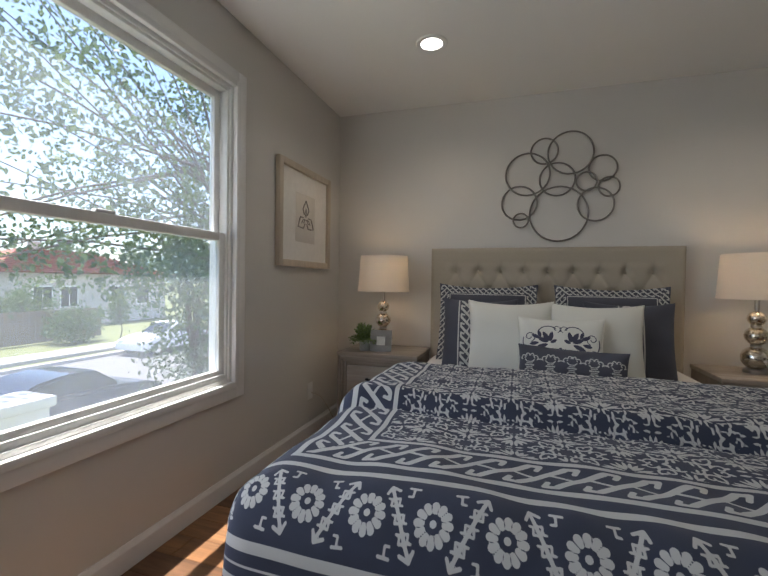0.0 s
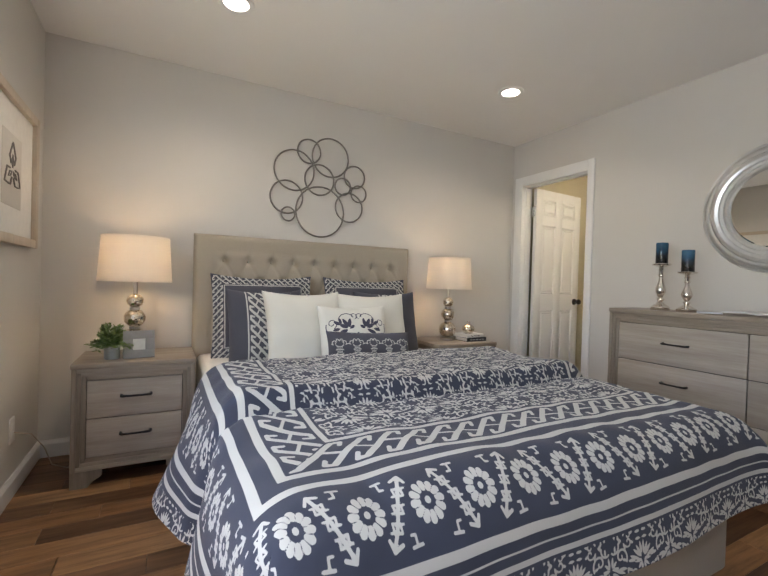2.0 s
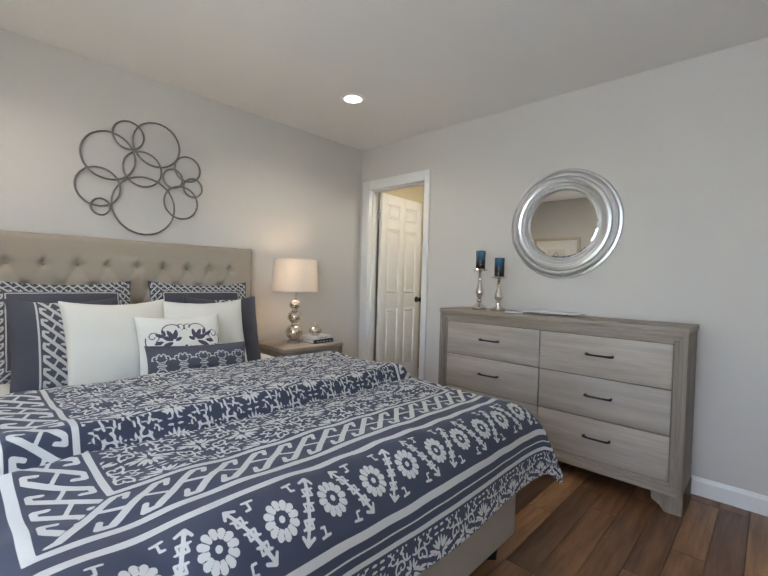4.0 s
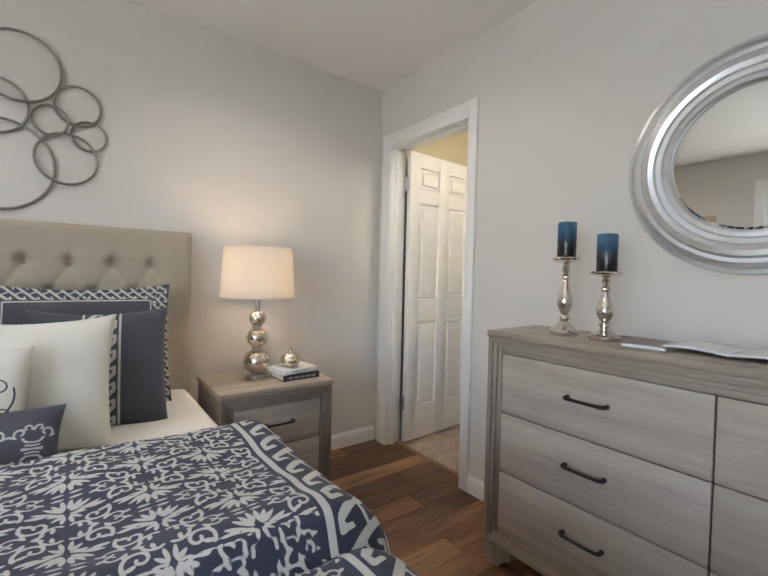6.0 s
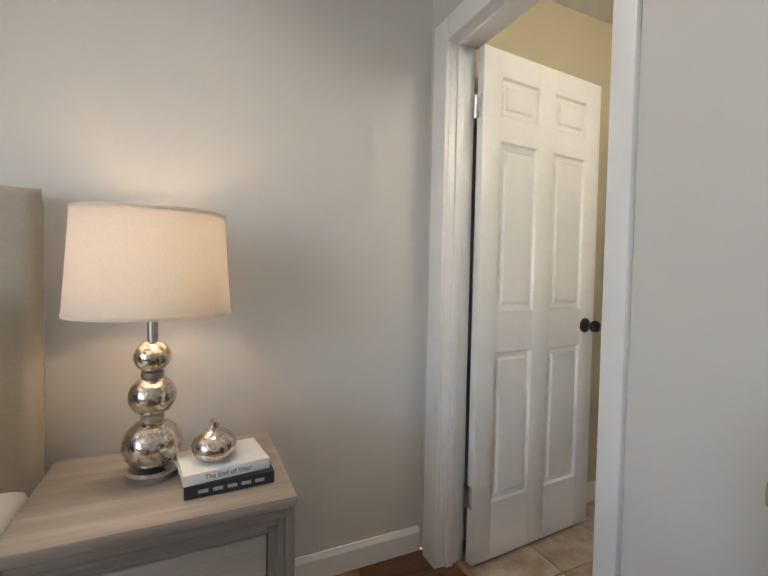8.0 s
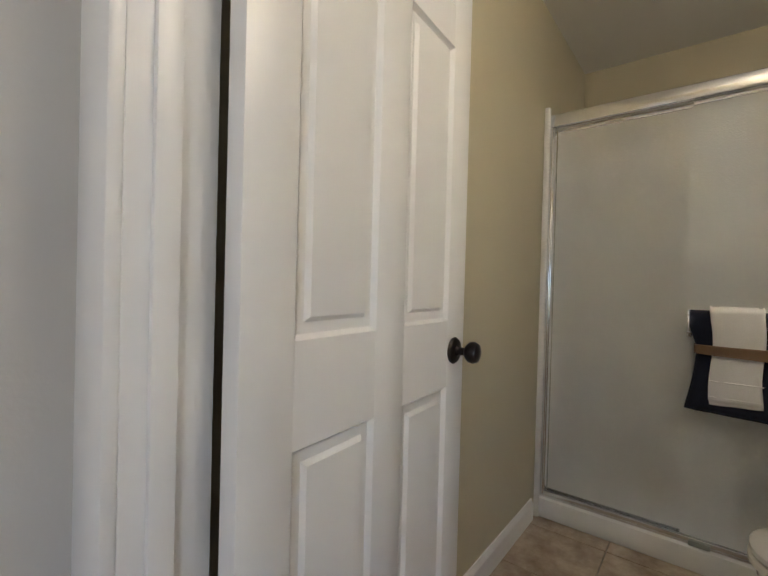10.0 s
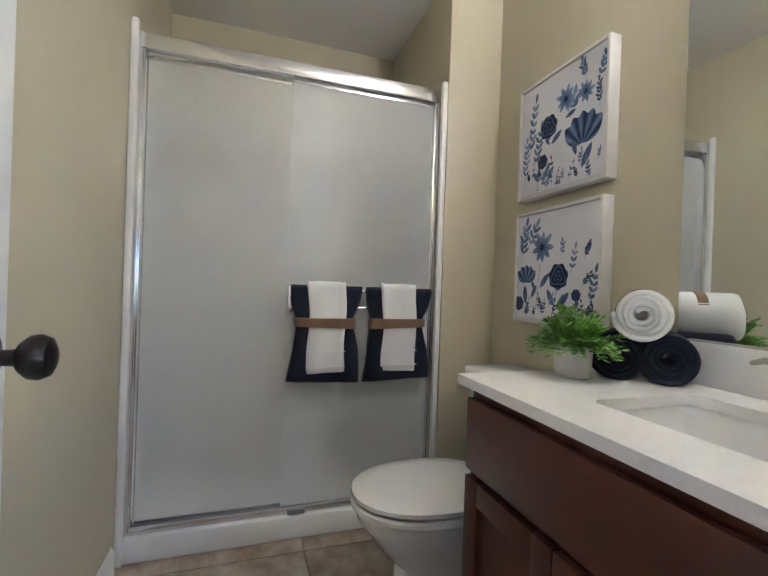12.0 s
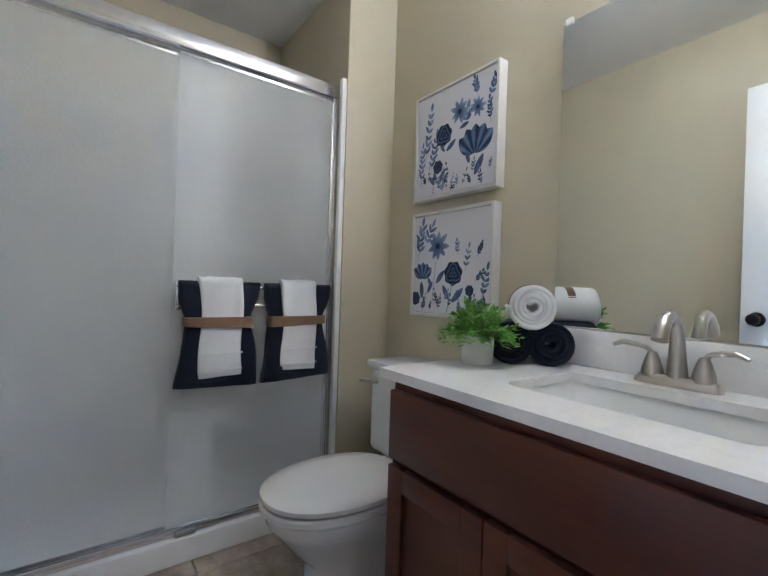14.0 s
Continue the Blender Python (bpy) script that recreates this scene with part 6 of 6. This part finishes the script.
TYRE, CARGLASS = plain("tyre_rubber", (0.02, 0.02, 0.02), 0.8), plain("car_glass", (0.02, 0.025, 0.03), 0.05)


def car(name, c, length, colour, label, turn):
    """A saloon along x, its nose towards +x, on its wheels."""
    t = thing(name, (0, 0, 0), label, "car", "parked cars")
    L = length
    side = [(-L / 2, 0.32), (-L / 2 + 0.05, 0.85), (-L / 2 + 0.25, 0.98), (-L * 0.28, 1.02), (L * 0.16, 0.98), (L * 0.36, 0.88), (L / 2 - 0.1, 0.72), (L / 2, 0.50), (L / 2 - 0.03, 0.28), (-L / 2 + 0.1, 0.25)]
    bm = extrude(bmesh.new(), side, -0.88, 0.88, 1)
    bmesh.ops.bevel(bm, geom=list(bm.edges), offset=0.07, segments=2, affect="EDGES")
    part("body", bm, colour, t, "", 50)
    cab = [(-L * 0.36, 0.98), (-L * 0.24, 1.36), (-L * 0.10, 1.45), (L * 0.04, 1.43), (L * 0.20, 0.97)]
    bm = extrude(bmesh.new(), cab, -0.74, 0.74, 1)
    bmesh.ops.bevel(bm, geom=list(bm.edges), offset=0.06, segments=2, affect="EDGES")
    part("cabin", bm, colour, t, "", 50)
    for s in (-1, 1):
        for pts in ([(-L * 0.31, 1.03), (-L * 0.225, 1.31), (-L * 0.10, 1.38), (-L * 0.085, 1.03)], [(-L * 0.07, 1.03), (-L * 0.085, 1.38), (L * 0.03, 1.37), (L * 0.155, 1.03)]):
            part("side_window", extrude(bmesh.new(), pts, s * 0.735, s * 0.748, 1), CARGLASS, t, "dark glass")
    part("windscreen", extrude(bmesh.new(), [(L * 0.055, 1.405), (L * 0.062, 1.415), (L * 0.195, 1.02), (L * 0.185, 1.01)], -0.62, 0.62, 1), CARGLASS, t, "dark glass")
    for x in (-L * 0.30, L * 0.32):
        for s in (-1, 1):
            w = part("wheel", rod(bmesh.new(), (x, s * 0.72, 0.32), (x, s * 0.90, 0.32), 0.32, None, 28), TYRE, t, "black tyre")
            part("rim", rod(bmesh.new(), (x, s * 0.895, 0.32), (x, s * 0.912, 0.32), 0.21, 0.19, 14), ALU, w, "silver rim")
    for s in (-1, 1):
        part("headlight", boxes(((L / 2 - 0.22, s * 0.55 - 0.14, 0.60), (L / 2 - 0.02, s * 0.55 + 0.14, 0.70)), bevel=0.03), CHROME, t, "clear headlight")
    t.matrix_basis = pose(*c, 0, 0, turn)


car("parked_car", (-8.9, 3.9, GZ - 0.02), 4.5, plain("dark_blue_paint", (0.02, 0.026, 0.045), 0.15, 0.3), "dark blue saloon parked at the kerb", 90)
car("parked_car", (-15.6, 13.6, GZ - 0.02), 4.5, plain("white_car_paint", (0.75, 0.76, 0.78), 0.2), "white hatchback parked across the street", -90)

pil = thing("gate_pillar", (-3.0, -0.6, GZ), "white painted block pillar near the window", "pillar")
for k in range(8):
    part("block", boxes(((-3.2, -0.82, GZ + k * 0.3), (-2.8, -0.42, GZ + k * 0.3 + 0.292)), bevel=0.012), plain("white_block", (0.66, 0.64, 0.60), 0.85, 0, 0.1, 9, 0.3) if k == 0 else bpy.data.materials["white_block"], pil)
part("cap", boxes(((-3.24, -0.86, -0.1), (-2.76, -0.38, 0.0)), bevel=0.015), bpy.data.materials["white_block"], pil)

fence = thing("fence", (-23.5, 12, GZ), "weathered grey-brown board fence", "fence")
FENCE = plain("fence_boards", (0.27, 0.21, 0.15), 0.9, 0, 0.25, 4, 0.3)
board = finish("board", boxes(((0, 0, 0), (0.03, 0.27, 1.75)), bevel=0.008), FENCE, 0)
for k in range(42):
    ob = new("board", board)
    ob.parent, ob.location = fence, (0.008 * (k % 3), -8 + k * 0.29, 0)
part("rail", boxes(((-23.56, 4, GZ + 0.4), (-23.5, 16.2, GZ + 0.5)), ((-23.56, 4, GZ + 1.3), (-23.5, 16.2, GZ + 1.4))), FENCE, fence)

house = thing("house", (-34, 20.5, GZ), "low pale house with a red tile hip roof", "house")
STUCCO, ROOF = plain("pale_stucco", (0.52, 0.49, 0.44), 0.9, 0, 0.06, 3), plain("red_roof_tile", (0.36, 0.14, 0.09), 0.85, 0, 0.25, 3)
part("wall", boxes(((-39, 14, GZ), (-30, 27.5, 1.45))), STUCCO, house)
bm = bmesh.new()
lo = [bm.verts.new(p) for p in ((-39.7, 13.3, 1.4), (-29.3, 13.3, 1.4), (-29.3, 28.2, 1.4), (-39.7, 28.2, 1.4))]
hi = [bm.verts.new(p) for p in ((-34.5, 18.2, 3.3), (-34.5, 23.3, 3.3))]
for f in ((lo[0], lo[1], hi[0]), (lo[1], lo[2], hi[1], hi[0]), (lo[2], lo[3], hi[1]), (lo[3], lo[0], hi[0], hi[1]), (lo[3], lo[2], lo[1], lo[0])):
    bm.faces.new(f)
roof = part("roof", bm, ROOF, house, "red tile roof", 0)
for k in range(14):
    f = (k + 0.5) / 14
    part("tile_course", boxes(((-29.3 - 5.2 * f - 0.02, 13.4 + 4.8 * f, 1.4 + 1.9 * f), (-29.3 - 5.2 * f + 0.16, 28.1 - 4.8 * f, 1.4 + 1.9 * f + 0.05))), ROOF, roof)
part("chimney", boxes(((-35.2, 19.2, 2.6), (-34.6, 19.8, 3.9))), STUCCO, roof)
for y in (16.3, 18.1, 22.0, 24.4):
    wn_ = part("window", boxes(((-30.03, y, -1.1), (-29.95, y + 1.3, 0.5))), TRIM, house, "white framed window")
    for a in (0.08, 0.69):
        part("pane", boxes(((-29.96, y + a, -1.02), (-29.93, y + a + 0.53, 0.42))), CARGLASS, wn_)

hx_, hy_ = np.meshgrid(np.linspace(0, 1, 60), np.linspace(0, 1, 12))
ang = radians(95) + hx_ * radians(80)
rad = 420 + 500 * hy_
hz_ = GZ - 2 + np.sin(np.pi * np.clip(hy_ * 1.2, 0, 1)) * (26 + 9 * np.sin(hx_ * 17) + 5 * np.sin(hx_ * 41))
hill = sheet("backdrop", np.stack([rad * np.cos(ang), rad * np.sin(ang), hz_], -1), plain("hazy_hill", (0.16, 0.22, 0.20), 1.0, 0, 0.2, 0.02))
tagged(hill, "far blue-green hills", "hills", "", "structure")



def tree_leaf():
    m = Mat("tree_leaf", 0.5, 0, 0.3)
    col = m.mix(m.node("NewGeometry").outputs["Random Per Island"], (0.06, 0.10, 0.035), (0.19, 0.25, 0.10))
    m.colour(col)
    back = m.node("BsdfTranslucent", col)
    mx = m.node("MixShader")
    mx.inputs[0].default_value = 0.4
    m.t.links.new(m.b.outputs[0], mx.inputs[1])
    m.t.links.new(back.outputs[0], mx.inputs[2])
    m.t.links.new(mx.outputs[0], m.t.nodes["Material Output"].inputs[0])
    return m.m


LEAF = tree_leaf()
BARK = plain("grey_bark", (0.13, 0.10, 0.075), 0.9, 0, 0.3, 9, 0.5)


def leaves_mesh(clumps, per, spread, size, seed):
    r = np.random.RandomState(seed)
    c = np.repeat(np.array(clumps), per, 0)
    n = len(c)
    p = c + r.normal(0, spread, (n, 3)) * np.array((1, 1, 1.15))
    d = r.normal(0, 1, (n, 3)) + np.array((0, 0, -0.5))
    d /= np.linalg.norm(d, axis=1)[:, None]
    w = np.cross(d, r.normal(0, 1, (n, 3)))
    w /= np.linalg.norm(w, axis=1)[:, None]
    ln = (size * r.uniform(0.6, 1.3, n))[:, None]
    q = np.stack([p, p + d * ln * 0.45 + w * ln * 0.3, p + d * ln, p + d * ln * 0.45 - w * ln * 0.3], 1).reshape(-1, 3)
    me = bpy.data.meshes.new("leaves")
    me.from_pydata(q.tolist(), [], np.arange(n * 4).reshape(-1, 4).tolist())
    me.materials.append(LEAF)
    return me


def tree(name, foot, crown, radii, n, per, spread, size, seed, label, hollow=0.35, droop=0, cat="tree", trunk=0.13, top=None):
    r = np.random.RandomState(seed)
    t = thing(name, foot, label, cat)
    clumps = []
    while len(clumps) < n:
        u = r.uniform(-1, 1, 3)
        k = np.linalg.norm(u)
        if hollow < k < 1 + 0.12 * math.sin(u[0] * 9 + u[1] * 7):
            clumps.append(np.array(crown) + u * np.array(radii))
    for _ in range(droop):
        a = r.uniform(0, 2 * np.pi)
        b = np.array(crown) + np.array(radii) * np.array((0.8 * math.cos(a), 0.8 * math.sin(a), -0.7))
        for k in range(r.randint(3, 6)):
            clumps.append(b + np.array((0.05 * math.sin(k), 0.05 * math.cos(k * 2), -0.2 * k)))
    f = Vector(foot)
    top = Vector(top or crown)
    tr = part("trunk", tube(bmesh.new(), [f, f.lerp(top, 0.3) + Vector((0.1, 0.05, 0)), f.lerp(top, 0.65) + Vector((-0.05, 0.1, 0)), top], [trunk, trunk * 0.8, trunk * 0.55, trunk * 0.2], 10), BARK, t, "grey-brown bark")
    for k in range(0, len(clumps), max(1, len(clumps) // 40)):
        e = Vector(clumps[k])
        s = f.lerp(top, r.uniform(0.45, 0.9))
        part("limb", tube(bmesh.new(), [s, s.lerp(e, 0.5) + Vector((0, 0, 0.15)), e], [trunk * 0.25, trunk * 0.14, trunk * 0.05], 5), BARK, tr)
    ob = new("crown", leaves_mesh(clumps, per, spread, size, seed))
    ob.parent, ob.location = t, -f
    tagged(ob, "many small green leaves with gaps")
    return t


tree("street_tree", (-3.4, 4.6, GZ), (-5.0, 1.3, 3.7), (1.7, 3.6, 2.9), 270, 40, 0.17, 0.10, 5, "leafy green tree close outside the window", 0.25, 26, "tree", 0.12, (-4.4, 3.6, 4.2))
tree("street_tree", (-5.8, 6.1, GZ), (-5.8, 6.1, 1.9), (1.0, 1.6, 3.6), 170, 40, 0.19, 0.11, 21, "leafy green tree standing at the kerb", 0.15, 8, "tree", 0.10)
tree("garden_tree", (-3.9, 2.75, GZ), (-3.95, 2.7, 0.3), (0.75, 0.8, 2.6), 120, 40, 0.13, 0.075, 8, "slender leafy tree rising beside the window", 0.1, 0, "tree", 0.06)
tree("garden_shrub", (-22.2, 13.6, GZ), (-22.2, 13.6, GZ + 0.9), (0.9, 1.5, 0.95), 70, 40, 0.2, 0.16, 11, "round garden shrub in front of the fence", 0.2, 0, "shrub", 0.06)
tree("garden_shrub", (-25.5, 13.0, GZ), (-25.5, 13.0, GZ + 2.0), (1.0, 1.7, 0.9), 70, 40, 0.2, 0.16, 12, "tall green shrub behind the fence", 0.2, 0, "shrub", 0.06)
tree("garden_shrub", (-27.0, 9.0, GZ), (-27.0, 9.0, GZ + 2.3), (1.2, 2.2, 1.4), 70, 40, 0.24, 0.2, 13, "dark green hedge shrub behind the fence", 0.2, 0, "shrub", 0.06)
tree("young_tree", (-20.5, 15.0, GZ), (-20.5, 15.0, GZ + 1.9), (0.5, 0.6, 0.9), 40, 36, 0.14, 0.12, 14, "staked young tree by the pavement", 0.1, 0, "tree", 0.04)
tree("conifer", (-44.0, 27.5, GZ), (-44.0, 27.5, 2.0), (1.6, 1.6, 4.2), 90, 40, 0.35, 0.3, 15, "tall dark conifer behind the house", 0.1, 0, "tree", 0.15)

# ---- floor pieces ----
def piece_mesh(name, w, d, h, mat, bevel):
    bm = box(bmesh.new(), (0, 0, -h), (w, d, 0))
    top = [e for e in bm.edges if all(v.co.z > -0.001 for v in e.verts)]
    bmesh.ops.bevel(bm, geom=top, offset=bevel, segments=1, affect="EDGES")
    return finish(name, bm, mat, 0)


rnd = random.Random(4)
PW = 0.123
plank_meshes = {}
row = 0
y = -0.004
while y > BACK + 0.01:
    y0 = max(y - PW, BACK)
    end = WX - 0.03 if DOOR_B < y0 + 0.06 < DOOR_A else W
    x = XW + 0.002 - rnd.choice((0.0, 0.2, 0.4, 0.6, 0.8))
    while x < end - 0.01:
        ln = rnd.choice((0.6, 0.9, 1.2))
        a, b = max(x, XW + 0.002), min(x + ln, end)
        if b - a > 0.02:
            key = (round(b - a, 2), round(y - y0, 3))
            if key not in plank_meshes:
                plank_meshes[key] = piece_mesh("plank", b - a - 0.0014, y - y0 - 0.0014, 0.012, PLANK, 0.0012)
            p = new("plank", plank_meshes[key])
            p.location, p.parent = (a, y0, 0), floor
        x += ln
    y -= PW
T = 0.335
tile_meshes = {}
for i in range(8):
    for j in range(5):
        a, b = WX + 0.002 + i * T, min(WX + 0.002 + (i + 1) * T, BE)
        c, d = max(BL - (j + 1) * T, BR), BL - j * T
        if b - a < 0.03 or d - c < 0.03 or a > 5.6:
            continue
        key = (round(b - a, 3), round(d - c, 3))
        if key not in tile_meshes:
            tile_meshes[key] = piece_mesh("tile", b - a - 0.004, d - c - 0.004, 0.012, TILE, 0.0015)
        p = new("tile", tile_meshes[key])
        p.location, p.parent = (a + 0.002, c + 0.002, 0), floor_bath
